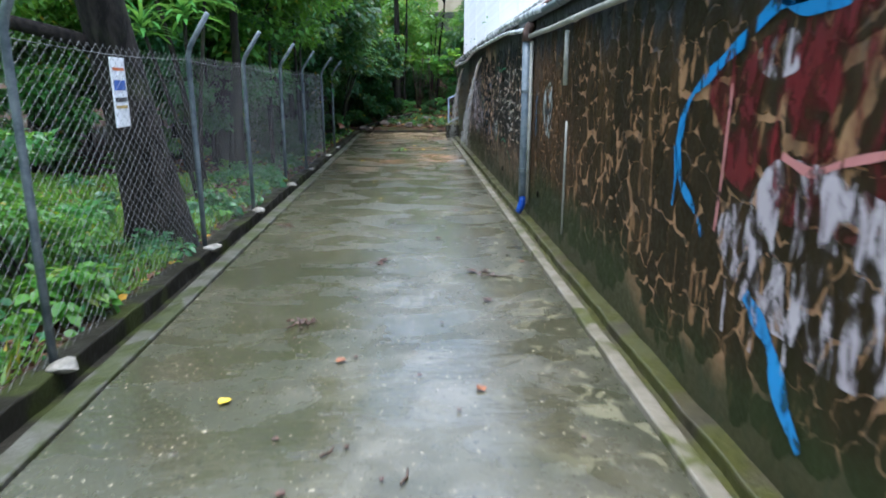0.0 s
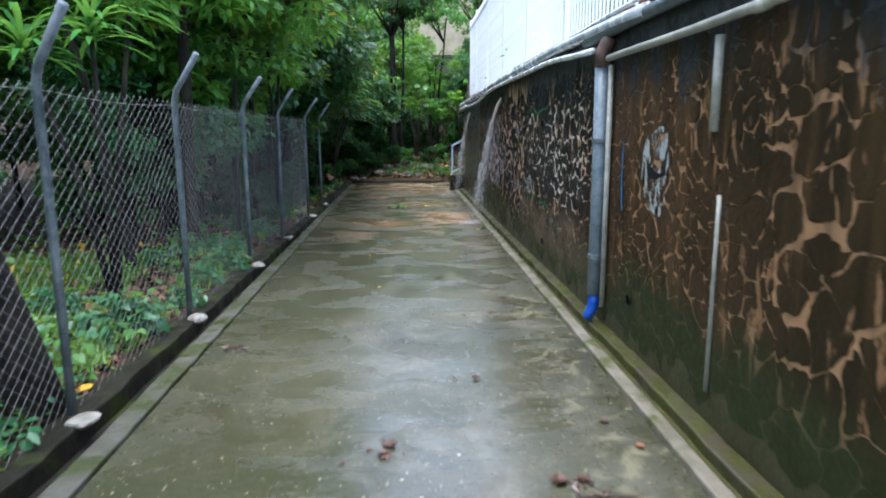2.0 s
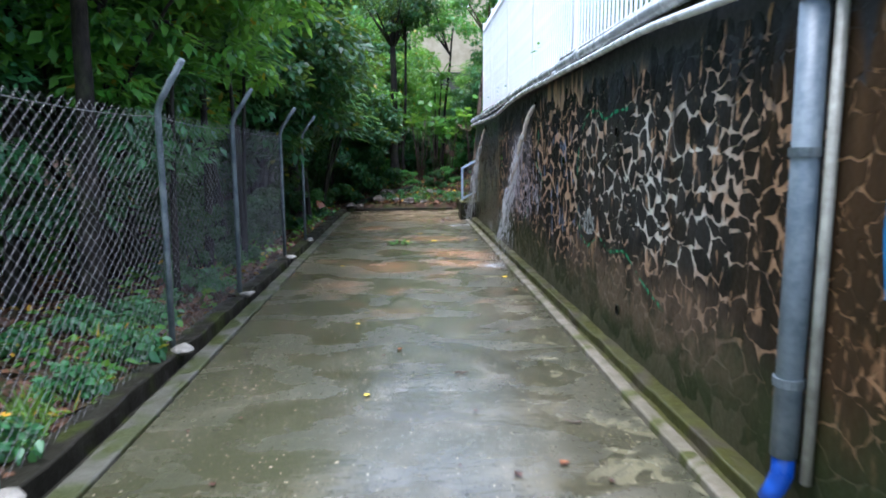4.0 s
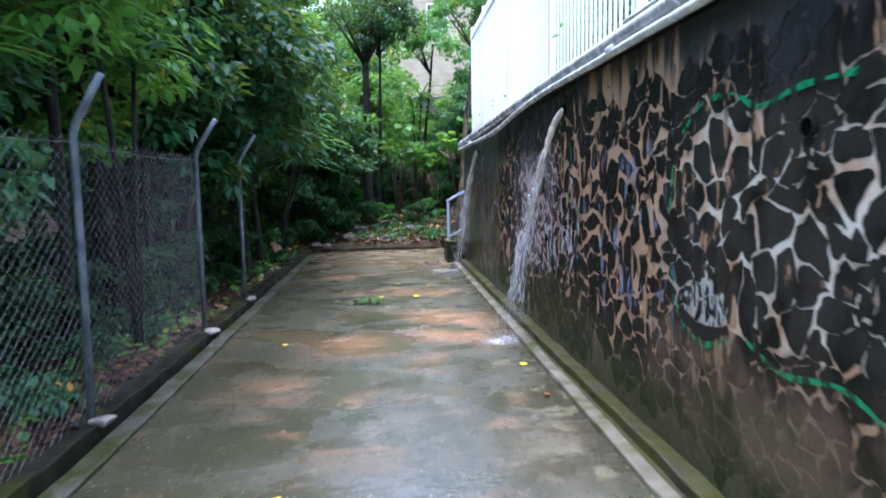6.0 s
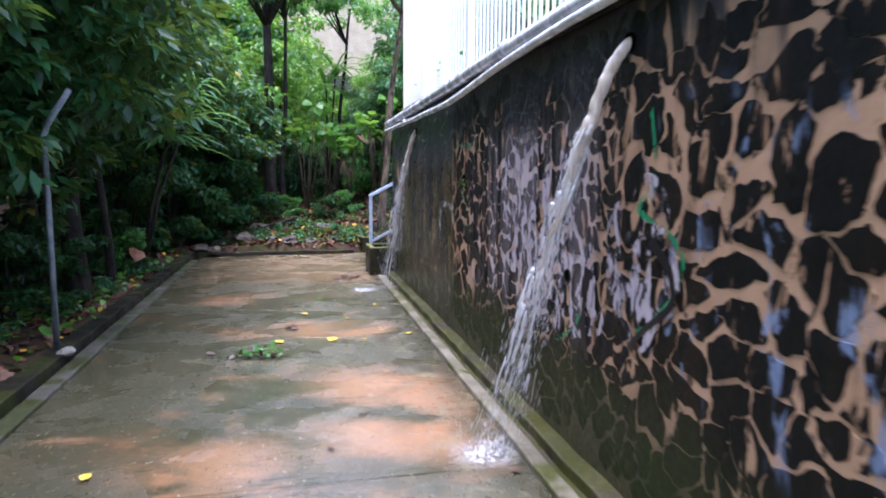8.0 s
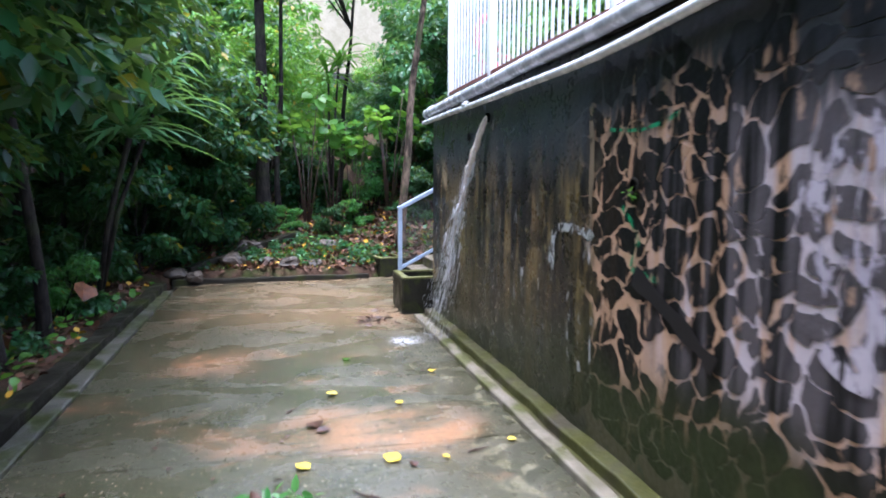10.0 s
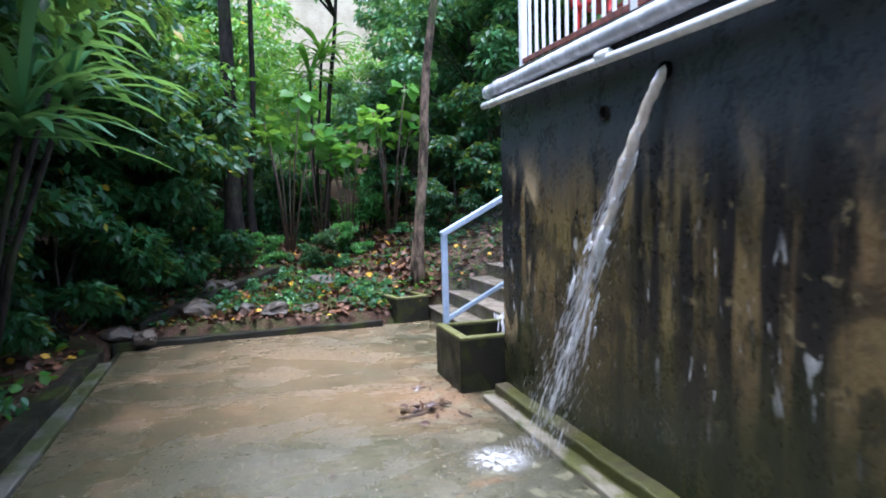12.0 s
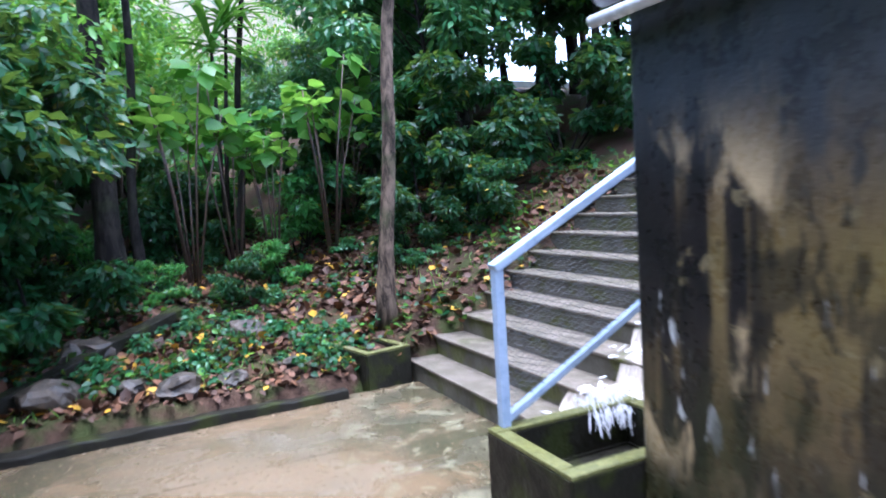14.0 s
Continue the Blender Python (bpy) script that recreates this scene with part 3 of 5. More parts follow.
def stone_outlines():
    """Crazy-paved stones between joints of uneven width, over the wall's face."""
    rng = np.random.RandomState(5)
    s = np.zeros((0, 2))
    for _ in range(26000):
        y, z = rng.uniform(-0.6, 17.0), rng.uniform(0.05, 2.33)
        r = np.interp(y, [0, 5.3, 5.8, 7.6, 8.2, 11.2, 11.7, 13.2, 13.8, 17], [0.19, 0.18, 0.10, 0.10, 0.12, 0.12, 0.155, 0.155, 0.13, 0.14])
        r *= 1 + 0.8 * noise.noise(Vector((y * 1.7, z * 1.7, 4)))
        tall = 1.25 if y < 5.3 else 1.05 if y < 11.5 else 1.35
        if len(s) == 0 or np.min((s[:, 0] - y) ** 2 + ((s[:, 1] - z) * tall) ** 2) > r * r:
            s = np.vstack([s, (y, z)])
    res = []
    for i, (y, z) in enumerate(s):
        d2 = (s[:, 0] - y) ** 2 + (s[:, 1] - z) ** 2
        near = np.argsort(d2)[1:15]
        poly = [(y - 0.28, z - 0.24), (y + 0.28, z - 0.24), (y + 0.28, z + 0.24), (y - 0.28, z + 0.24)]
        thin = (max(0.3, 0.95 + 1.5 * noise.noise(Vector((y * 1.1, z * 1.5, 7)))) if y < 8 else max(0.3, 1.05 + 1.2 * noise.noise(Vector((y * 1.3, z * 1.7, 7))))) * float(np.interp(z, [0.45, 0.9, 1.7, 2.1], [0.35, 1, 1, 0.5]))
        for j in near:
            nx, ny = s[j] - s[i]
            ln = math.hypot(nx, ny)
            key = (i * 31 + j * 31) % 97 / 97.0
            if y < 5.3:
                gap = (0.0005 + 0.024 * key ** 4.0) * thin
            elif y < 8:
                gap = (0.0008 + 0.010 * key ** 1.8) * thin
            else:
                gap = (0.0015 + (0.0125 if y < 11.5 else 0.021) * key ** 1.6) * thin * (0.5 + 0.8 * abs(ny) / ln) * float(np.interp(y, [11.4, 12.0, 13.3, 13.9], [1, 1.18, 1.18, 1]))
            poly = clip(poly, nx / ln, ny / ln, (nx * (y + s[j][0]) + ny * (z + s[j][1])) / 2 / ln - gap)
            if len(poly) < 3:
                break
        if len(poly) < 3:
            continue
        for f in (0.15, 0.2):  # rounded corners
            poly = [q for a, b in zip(poly, poly[1:] + poly[:1]) for q in ((a[0] * (1 - f) + b[0] * f, a[1] * (1 - f) + b[1] * f), (a[0] * f + b[0] * (1 - f), a[1] * f + b[1] * (1 - f)))]
        keep = []
        for p in poly:
            if not keep or math.hypot(p[0] - keep[-1][0], p[1] - keep[-1][1]) > 0.012:
                keep.append(p)
        poly = []
        for a, b in zip(keep, keep[1:] + keep[:1]):
            poly.append(a)
            if math.hypot(b[0] - a[0], b[1] - a[1]) > 0.02:
                poly += [(a[0] + (b[0] - a[0]) * f, a[1] + (b[1] - a[1]) * f) for f in ((0.5,) if math.hypot(b[0] - a[0], b[1] - a[1]) < 0.045 else (0.25, 0.5, 0.75))]
        poly = [warped(p) for p in poly]
        if len(poly) >= 5 and noise.noise(Vector((y * 2.3, z * 2.3, 21))) < 0.68 and max(p[1] for p in poly) < WALL_TOP - 0.02 and min(p[1] for p in poly) > 0.07:
            res.append((y, z, poly))
    return res


def stone_mesh(poly, h):
    cy = sum(p[0] for p in poly) / len(poly)
    cz = sum(p[1] for p in poly) / len(poly)
    n = len(poly)
    vs = [(WALL_X + 0.003, p[0], p[1]) for p in poly]
    vs += [(WALL_X - h, cy + (p[0] - cy) * 0.975, cz + (p[1] - cz) * 0.975) for p in poly]
    vs.append((WALL_X - h * 1.15, cy, cz))
    fs = [(i, n + i, n + (i + 1) % n, (i + 1) % n) for i in range(n)]
    fs += [(n + i, 2 * n, n + (i + 1) % n) for i in range(n)]
    return vs, fs


# ---- things along the wall's top ----
def pipe(name, points, radius, material, label, joints_at=()):
    ob = tagged(obj(name, *tube(points, radius, 12), material, smooth=True), label, "pipe")
    for p in joints_at:
        obj("joint_collar", *tube([(p[0], p[1] - 0.05, p[2]), (p[0], p[1] + 0.05, p[2])], radius * 1.18, 12), material, ob, smooth=True)
    return ob


def run(y0, y1, x, zs, n=40, wob=0.012):
    """Points of a pipe along the wall whose height goes through zs."""
    ys = np.linspace(y0, y1, n)
    hz = np.interp(ys, [a for a, _ in zs], [b for _, b in zs])
    k = np.ones(5) / 5
    hz = np.convolve(np.pad(hz, 2, mode="edge"), k, "valid")
    return [(x + wob * noise.noise(Vector((y * 0.5, 0, 0))), y, z + wob * noise.noise(Vector((y * 0.6, 5, 0)))) for y, z in zip(ys, hz)]


pipe("gutter_pipe", run(7.0, 21.03, 1.355, [(7.0, 2.38), (9, 2.45), (14, 2.44), (18, 2.39), (21.2, 2.36)]), 0.052, GUTTER, "thick grey drain pipe along the wall top", [(1.355, 11.3, 2.447), (1.355, 15.2, 2.428), (1.355, 20.8, 2.362)])
pipe("water_pipe", run(8.1, 21.06, 1.325, [(8.1, 2.25), (9.5, 2.35), (14.7, 2.37), (16.5, 2.24), (18.2, 2.24), (21.2, 2.265)]), 0.027, PVC, "thin white plastic pipe sagging below the gutter pipe", [(1.325, 19.3, 2.27), (1.325, 12.2, 2.38)])
pipe("side_pipe", run(-4, 7.75, 1.35, [(-4, 2.16), (8, 2.165)]), 0.026, PVC_OLD, "stained plastic pipe fixed high on the wall", [(1.35, 5.6, 2.16), (1.35, 2.1, 2.16)])
pipe("upper_pipe", run(-4, 8.4, 1.36, [(-4, 2.30), (6.4, 2.38), (8.4, 2.36)]), 0.045, GALV, "grey drain pipe under the coping", [(1.36, 6.2, 2.38)])
pipe("thin_conduit", run(-4, 12.0, 1.33, [(-4, 2.50), (8, 2.47), (12, 2.50)]), 0.016, PVC, "thin pale conduit along the coping")

pipe("red_hose", run(9.0, 20.3, 1.57, [(9.0, 2.505), (20.3, 2.505)], wob=0.02), 0.014, RED, "thin red hose lying under the bar fence")


def downpipe():
    """A fat painted pipe down the wall, a blue plastic shoe and a thin pipe beside it."""
    t = thing("downpipe", "grey-blue painted drainpipe with a blue plastic shoe", "drainpipe", pose(1.335, 7.84, 0))
    obj("pipe", *tube([(0, 0, 0.30), (0.004, 0, 1.2), (0, 0.01, 2.16)], 0.055, 14), DOWNPIPE, t, smooth=True)
    for z in (0.62, 1.55):
        obj("bracket", *tube([(0.0, 0, z - 0.018), (0.0, 0, z + 0.018)], 0.063, 14), GALV, t, "grey pipe clamp")
    obj("shoe", *tube([(0, 0, 0.34), (0, 0, 0.22), (-0.02, 0.01, 0.15), (-0.05, 0.02, 0.09)], [0.046, 0.046, 0.044, 0.04], 14), BLUEPVC, t, "bright blue plastic shoe", True)
    obj("elbow", *tube([(0, 0, 2.12), (0, 0, 2.22), (0.02, -0.02, 2.29), (0.05, -0.06, 2.33)], [0.062, 0.062, 0.056, 0.05], 14), BROWNIRON, t, "rusty brown elbow", True)
    obj("side_strip", *tube([(0.04, -0.095, 0.22), (0.04, -0.095, 2.12)], 0.022, 8), PVC_OLD, t, "peeling pale pipe beside it", True)


downpipe()
# pale paint and mortar drips, modelled as tubes; no real pipes here
pipe("wall_drip", [(1.395, 6.05, 1.62), (1.395, 6.05, 2.1)], 0.026, PVC_OLD, "short pale drip of paint and mortar on the wall")
pipe("thin_wall_drip", [(1.40, 5.95, 0.24), (1.40, 5.95, 1.02), (1.40, 5.95, 1.3)], 0.012, PVC_OLD, "thin pale drip of paint and mortar running down the wall")


def bar_fence():
    """White upright bars between rails on the coping."""
    t = thing("bar_fence", "white painted metal bar fence on top of the wall", "fence")
    z0, z1, x, y0, y1 = WALL_TOP + 0.1, 4.55, 1.60, 3.2, 20.9
    n = int((y1 - y0) / 0.115)
    bar = obj("bar", *tube([(0, 0, z0), (0, 0, z1)], 0.0125, 6), WHITEBAR, t)
    bar.location = (x, y0, 0)
    for i in range(1, n + 1):
        if i % 20:
            b = bar.copy()
            scene.collection.objects.link(b)
            b.location = (x, y0 + (y1 - y0) * i / n, 0)
    for i in range(0, n + 1, 20):
        part("post", box_bm(x - 0.03, x + 0.03, y0 + (y1 - y0) * i / n - 0.03, y0 + (y1 - y0) * i / n + 0.03, z0, z1 + 0.05, 0.004), WHITEBAR, t)
    part("post", box_bm(x - 0.025, x + 0.025, y1 - 0.02, y1 + 0.03, z0, z1 + 0.05, 0.004), WHITEBAR, t)
    part("bottom_rail", box_bm(x - 0.02, x + 0.02, y0, y1, z0 + 0.10, z0 + 0.14, 0.004), RUST, t, "rusty brown bottom rail")
    part("top_rail", box_bm(x - 0.02, x + 0.02, y0, y1, z1 - 0.16, z1 - 0.12, 0.004), WHITEBAR, t)


bar_fence()


def red_chair():
    """A stackable plastic chair with a looped back."""
    t = thing("plastic_chair", "red plastic chair standing behind the bar fence", "chair", pose(2.05, 20.35, WALL_TOP + 0.1, 0, 0, 100))
    part("seat", box_bm(-0.2, 0.2, -0.2, 0.2, 0.41, 0.45, 0.015), RED, t)
    loop = [(-0.19, 0.19, 0.43), (-0.19, 0.22, 0.7), (-0.15, 0.235, 0.82), (0, 0.245, 0.86), (0.15, 0.235, 0.82), (0.19, 0.22, 0.7), (0.19, 0.19, 0.43)]
    obj("backrest", *tube(loop, 0.035, 8), RED, t, smooth=True)
    for sx in (-1, 1):
        for sy in (-1, 1):
            obj("leg", *tube([(0.17 * sx, 0.17 * sy, 0.42), (0.2 * sx, 0.21 * sy, 0)], [0.024, 0.018], 8), RED, t, smooth=True)


red_chair()
rng = np.random.RandomState(11)
for i, (y, w) in enumerate([(19.9, 0.16), (19.35, 0.13), (18.5, 0.17), (17.6, 0.14), (15.8, 0.15), (14.2, 0.15)]):
    t = thing("flower_pot", "terracotta flower pot with a small leafy plant", "flower pot", pose(1.9, y, WALL_TOP + 0.1), group="pots on the terrace")
    pr = [(0, 0, 0), (0, 0, 0.02), (0, 0, 0.2), (0, 0, 0.24), (0, 0, 0.245)]
    obj("pot", *tube(pr, [w * 0.7, w * 0.72, w * 0.95, w, w * 0.8], 14), RUST, t)
    c = rng.normal(0, 1, (90, 3)) * (0.13, 0.13, 0.16) + (0, 0, 0.42)
    leaves("plant", c, 0.10, LEAF_MID, rng, t)["kind"] = "stuff"

# ---- water jets from weep holes ----
def water_jet(y0, z0, end, seed):
    rng = np.random.RandomState(seed)
    t = thing("water_jet", "stream of rainwater pouring from a wall spout", "water", pose(WALL_X, y0, z0))
    # capped black stub: the spout's inner shade is only its colour
    obj("spout", *tube([(0.05, 0, 0.0), (-0.02, 0, -0.004)], [0.042, 0.042], 12), DARKHOLE, t, "dark drain hole")
    ex, ey = end[0] - WALL_X, end[1] - y0

    def at(u, dx=0.0, dy=0.0, dz=0.0):
        return (ex * u + dx, ey * u * u + dy, -z0 * (0.05 * u + 0.95 * u * u) + dz)

    us = np.linspace(0, 0.74, 60)
    core = [at(u, *(0.05 * u * noise.noise_vector(Vector((u * 16, seed, 0))))) for u in us]
    obj("stream", *tube(core, [(0.031 + 0.03 * u * noise.noise(Vector((u * 40, seed, 4)))) * float(np.interp(u, [0, 0.45, 0.74], [0.85, 1.0, 0.1])) for u in us], 10), WATER, t, "smooth silty band of water", True)
    for s in range(90):
        a = rng.uniform(0.30, 0.93)
        b = min(1.0, a + rng.uniform(0.015, 0.07))
        w = rng.normal(0, 1, 3) * 0.045
        pts = [at(u, *(w * (u - 0.2) * 1.7 + 0.014 * np.array(noise.noise_vector(Vector((u * 22, s, seed)))))) for u in np.linspace(a, b, 8)]
        rr = rng.uniform(0.003, 0.017) * (1.25 - a)
        obj("strand", *tube(pts, [rr * 0.3, rr, rr * 1.3, rr * 0.7, rr * 1.2, rr * 0.9, rr * 0.5, rr * 0.2], 6), WHITEWATER, t, smooth=True)
    drops = []
    for s in range(1500):
        u = rng.uniform(0.3, 1.0) ** 0.8
        w = rng.normal(0, 1, 3) * 0.085 * u * u
        p = Vector(at(u, *w))
        d = Vector((ex * 0.03, ey * 0.06, -0.09)) * rng.uniform(0.15, 1.0)
        drops.append(tube([p, p + d * 0.5, p + d], [0.0004, rng.uniform(0.0008, 0.0026), 0.0004], 4, False))
    ob = obj("spray", *joined(drops), WHITEWATER, t, "white spray")
    ob["kind"] = "stuff"
    splash = []
    for s in range(120):
        a, r = rng.uniform(0, 6.28), abs(rng.normal(0, 0.13))
        p = Vector((ex + math.cos(a) * r, ey + math.sin(a) * r * 1.2, -z0 + 0.004))
        splash.append(tube([p, p + Vector((math.cos(a) * 0.01, math.sin(a) * 0.01, rng.uniform(0.01, 0.05)))], [0.002, 0.0006], 4, False))
    ob = obj("splash", *joined(splash), WHITEWATER, t)
    ob["kind"] = "stuff"


class Foam(Mat):
    def fall(self):
        """One at the middle of the thing, nothing at its rim."""
        v = self.t.nodes.new("ShaderNodeVectorMath")
        v.operation = "LENGTH"
        self.put(v.inputs[0], self.coords())
        return self.step(v.outputs["Value"], 0.03, 0.25, 1.0, 0.0)


FOAM = Foam("white_foam", 0.3)
FOAM.color((0.82, 0.83, 0.85))
FOAM.put(FOAM.b.inputs["Alpha"], FOAM.math("MULTIPLY", FOAM.step(FOAM.noise(38, 5, warp=0.4), 0.35, 0.75), FOAM.math("MULTIPLY", FOAM.fall(), 0.85)))


def foam_patch(x, y, r, seed):
    vs = [(0, 0, 0)]
    for i in range(36):
        a = 2 * math.pi * i / 36
        f = r * (1 + 0.5 * noise.noise(Vector((math.cos(a) * 1.5, math.sin(a) * 1.5, seed))))
        vs.append((1.25 * f * math.cos(a), f * math.sin(a), 0))
    ob = tagged(obj("foam_patch", vs, [(0, 1 + i, 1 + (i + 1) % 36) for i in range(36)], FOAM.m), "white foaming splash of falling water on the path", "water")
    ob.location = (x, y, 0.013)


foam_patch(0.95, 14.25, 0.20, 1)
foam_patch(0.82, 19.65, 0.31, 2)
water_jet(13.60, 2.17, (1.04, 14.35), 3)
water_jet(18.88, 2.12, (1.14, 19.75), 8)


def weep_hole(y, z, r=0.032):
    t = thing("weep_hole", "round dark weep hole in the wall", "weep hole", pose(WALL_X, y, z), group="weep holes")
    bm = bmesh.new()
    # flat black disc in place of a shaded recess
    bmesh.ops.create_circle(bm, cap_ends=True, radius=r, segments=16, matrix=pose(-0.016, 0, 0, 0, 90, 0))
    part("shade_disc", bm, DARKHOLE, t)
    ring = [(-0.014, (r + 0.006) * math.cos(a), (r + 0.006) * math.sin(a)) for a in np.linspace(0, 2 * math.pi, 17)]
    obj("rim", *tube(ring, 0.006, 6, False), DARKKERB, t, smooth=True)


for y, z in ((12.05, 1.49), (10.2, 0.35), (16.48, 1.55), (19.42, 1.99), (10.35, 1.72), (14.2, 1.02), (7.2, 0.42)):
    weep_hole(y, z)

tuft = thing("wall_weed", "small bright green weed growing from a weep hole", "plant", pose(WALL_X - 0.03, 16.48, 1.51))
tr = np.random.RandomState(23)
leaves("foliage", tr.normal(0, 1, (14, 3)) * (0.012, 0.025, 0.012), 0.035, LEAF_LIGHT, tr, tuft, droop=0.3, wide=1.2, fine=True, label="bright green leaves")
obj("stalk", *tube([(0.03, 0, 0.03), (0, 0.01, 0.0), (-0.03, 0.02, -0.03)], 0.003, 5), STICK, tuft)

# ---- stairs, drain boxes and handrail ----
stairs = thing("stairs", "wet concrete stairs climbing beside the wall", "stairs", kind="structure")
STEP_X, GOING, RISE = 1.72, 0.285, 0.168
for i in range(15):
    x = STEP_X + GOING * i
    z = RISE * (i + 1)
    b = part("step", rough_box(x, x + 0.9, 21.66, 24.45 - 0.01 * i, max(-0.1, z - 0.45), z - 0.025, 0.4, 0.006, 0.012), STEP, stairs)
    part("tread", rough_box(x - 0.018, x + GOING + 0.03, 21.67, 24.44 - 0.01 * i, z - 0.026, z, 0.4, 0.004, 0.008), TREAD, stairs, "worn pale tread")
part("stringer", box_bm(-0.05, 5.2, -0.06, 0.06, -0.3, 0.10, 0.015), DARKKERB, stairs).matrix_basis = pose(1.72, 24.52, 0.02, 0, -30.5, 0)


def drain_box(x0, x1, y0, y1, h, label, w=0.085, turn=0):
    """An open-topped concrete box with a mossy rim."""
    t = thing("drain_box", label, "drain box", pose((x0 + x1) / 2, (y0 + y1) / 2, 0, 0, 0, turn))
    a, b = (x1 - x0) / 2, (y1 - y0) / 2
    bm = bmesh.new()
    outer = [(-a, -b), (a, -b), (a, b), (-a, b)]
    inner = [(-a + w, -b + w), (a - w, -b + w), (a - w, b - w), (-a + w, b - w)]
    o0, o1 = [bm.verts.new((*p, -0.1)) for p in outer], [bm.verts.new((*p, h)) for p in outer]
    i1, i0 = [bm.verts.new((*p, h)) for p in inner], [bm.verts.new((*p, h - 0.22)) for p in inner]
    for k in range(4):
        q = (k + 1) % 4
        bm.faces.new((o0[k], o0[q], o1[q], o1[k]))
        bm.faces.new((o1[k], o1[q], i1[q], i1[k]))
        bm.faces.new((i1[k], i1[q], i0[q], i0[k]))
    bm.faces.new(i0)
    bmesh.ops.bevel(bm, geom=bm.edges[:], offset=0.012, segments=2, affect="EDGES")
    part("box", bm, DARKKERB, t)
    bm = bmesh.new()
    for (p, q, r, s) in ((-a, a, -b, -b + w), (-a, a, b - w, b), (-a, -a + w, -b + w, b - w), (a - w, a, -b + w, b - w)):
        box_bm(p + 0.004, q - 0.004, r + 0.004, s - 0.004, h - 0.01, h + 0.012, 0.005, bm)
    part("rim", bm, RIM, t, "yellow-green mossy rim")


drain_box(1.05, 1.95, 20.97, 21.65, 0.43, "mossy open concrete drain box at the stair foot")
drain_box(1.17, 1.63, 24.06, 24.70, 0.31, "dark low concrete box beside the stairs", 0.075, 12)


def handrail():
    t = thing("handrail", "blue-grey painted steel handrail with mesh infill", "handrail", pose(1.14, 21.62, 0.44))
    sl = 0.52
    L = 3.6
    part("post", box_bm(-0.025, 0.025, -0.025, 0.025, 0, 0.80, 0.006), RAILPAINT, t)
    for d in (1.5, 3.0):
        part("post", box_bm(d - 0.025, d + 0.025, -0.025, 0.025, sl * d - 0.3, 0.78 + sl * d, 0.006), RAILPAINT, t)
    a = math.degrees(math.atan(sl))
    ln = L / math.cos(math.atan(sl))
    part("top_rail", box_bm(-0.03, ln, -0.03, 0.03, -0.025, 0.025, 0.008), RAILPAINT, t).matrix_basis = pose(0, 0, 0.80, 0, -a, 0)
    part("lower_rail", box_bm(0, ln, -0.02, 0.02, -0.02, 0.02, 0.006), RAILPAINT, t).matrix_basis = pose(0, 0, 0.03, 0, -a, 0)
    wires = []
    for i in range(int(L / 0.07)):
        x = 0.04 + i * 0.07
        for q in (1, -1):
            pts = [(x + 0.035 * q * (1 if k % 2 else -1), 0.004 * q, 0.03 + k / 26 * 0.75 + sl * x) for k in range(27)]
            wires.append(tube(pts, 0.0034, 4, False))
    obj("mesh_infill", *joined(wires), DARKMESH, t, "dark expanded metal mesh infill")


handrail()


def stair_water():
    """White water running down the near side of the stairs and spilling into the box."""
    rng = np.random.RandomState(4)
    t = thing("stair_water", "white water tumbling over the steps into the box", "water", pose(STEP_X, 21.68, 0))
    cols, rws = 26, 90
    vs, fs = [], []
    for r in range(rws + 1):
        x = -0.06 + 1.35 * r / rws
        edge = 0.40 + 0.26 * (0.5 + 0.5 * math.sin(x * 9.0)) * (1 - 0.35 * x)
        z = RISE * (math.floor((x + 0.05) / GOING) + 1)
        soft = ((x + 0.05) / GOING) % 1.0
        z -= RISE * 0.75 * max(0.0, 1 - soft * 5)
        for c in range(cols + 1):
            y = edge * c / cols
            rim = min(1.0, 4 * (1 - c / cols))
            n = noise.noise(Vector((x * 9, y * 14, 1))) + 0.6 * noise.noise(Vector((x * 26, y * 34, 5)))
            vs.append((x, y, z + rim * (0.035 + 0.03 * n) - 0.012 * (1 - rim)))
    for r in range(rws):
        for c in range(cols):
            i = r * (cols + 1) + c
            fs.append((i, i + 1, i + cols + 2, i + cols + 1))
    obj("sheet", vs, fs, WATER, t, "pale sheet of running water", True)
    bits = []
    for i in range(260):
        x, y0 = rng.uniform(-0.1, 0.2), rng.uniform(-0.16, 0.03)
        p = Vector((x, y0, 0.47 - 0.35 * abs(y0) + rng.uniform(-0.02, 0.03)))
        d = Vector((rng.normal(-0.02, 0.02), rng.normal(-0.05, 0.02), -0.10)) * rng.uniform(0.3, 1.1)
        r = rng.uniform(0.001, 0.006)
        bits.append(tube([p, p + d * 0.3, p + d * 0.7, p + d], [0.002, r, r * 0.8, 0.001], 6, False))
    obj("spill", *joined(bits), WHITEWATER, t, "white strings of spilling water", True)["kind"] = "stuff"
    clumps = []
    for i in range(110):
        p = Vector((rng.uniform(-0.05, 1.2), 0, 0))
        p.y = rng.uniform(0.0, 0.5)
        p.z = RISE * (math.floor((p.x + 0.05) / GOING) + 1) + rng.uniform(0.0, 0.07)
        d = Vector((-0.06, rng.normal(0, 0.02), rng.uniform(-0.05, 0.02)))
        r = rng.uniform(0.004, 0.014)
        clumps.append(tube([p, p + d * 0.3, p + d * 0.7, p + d], [0.002, r, r * 0.8, 0.002], 7, False))
    obj("foam", *joined(clumps), WHITEWATER, t, "white foam on the steps", True)["kind"] = "stuff"


stair_water()

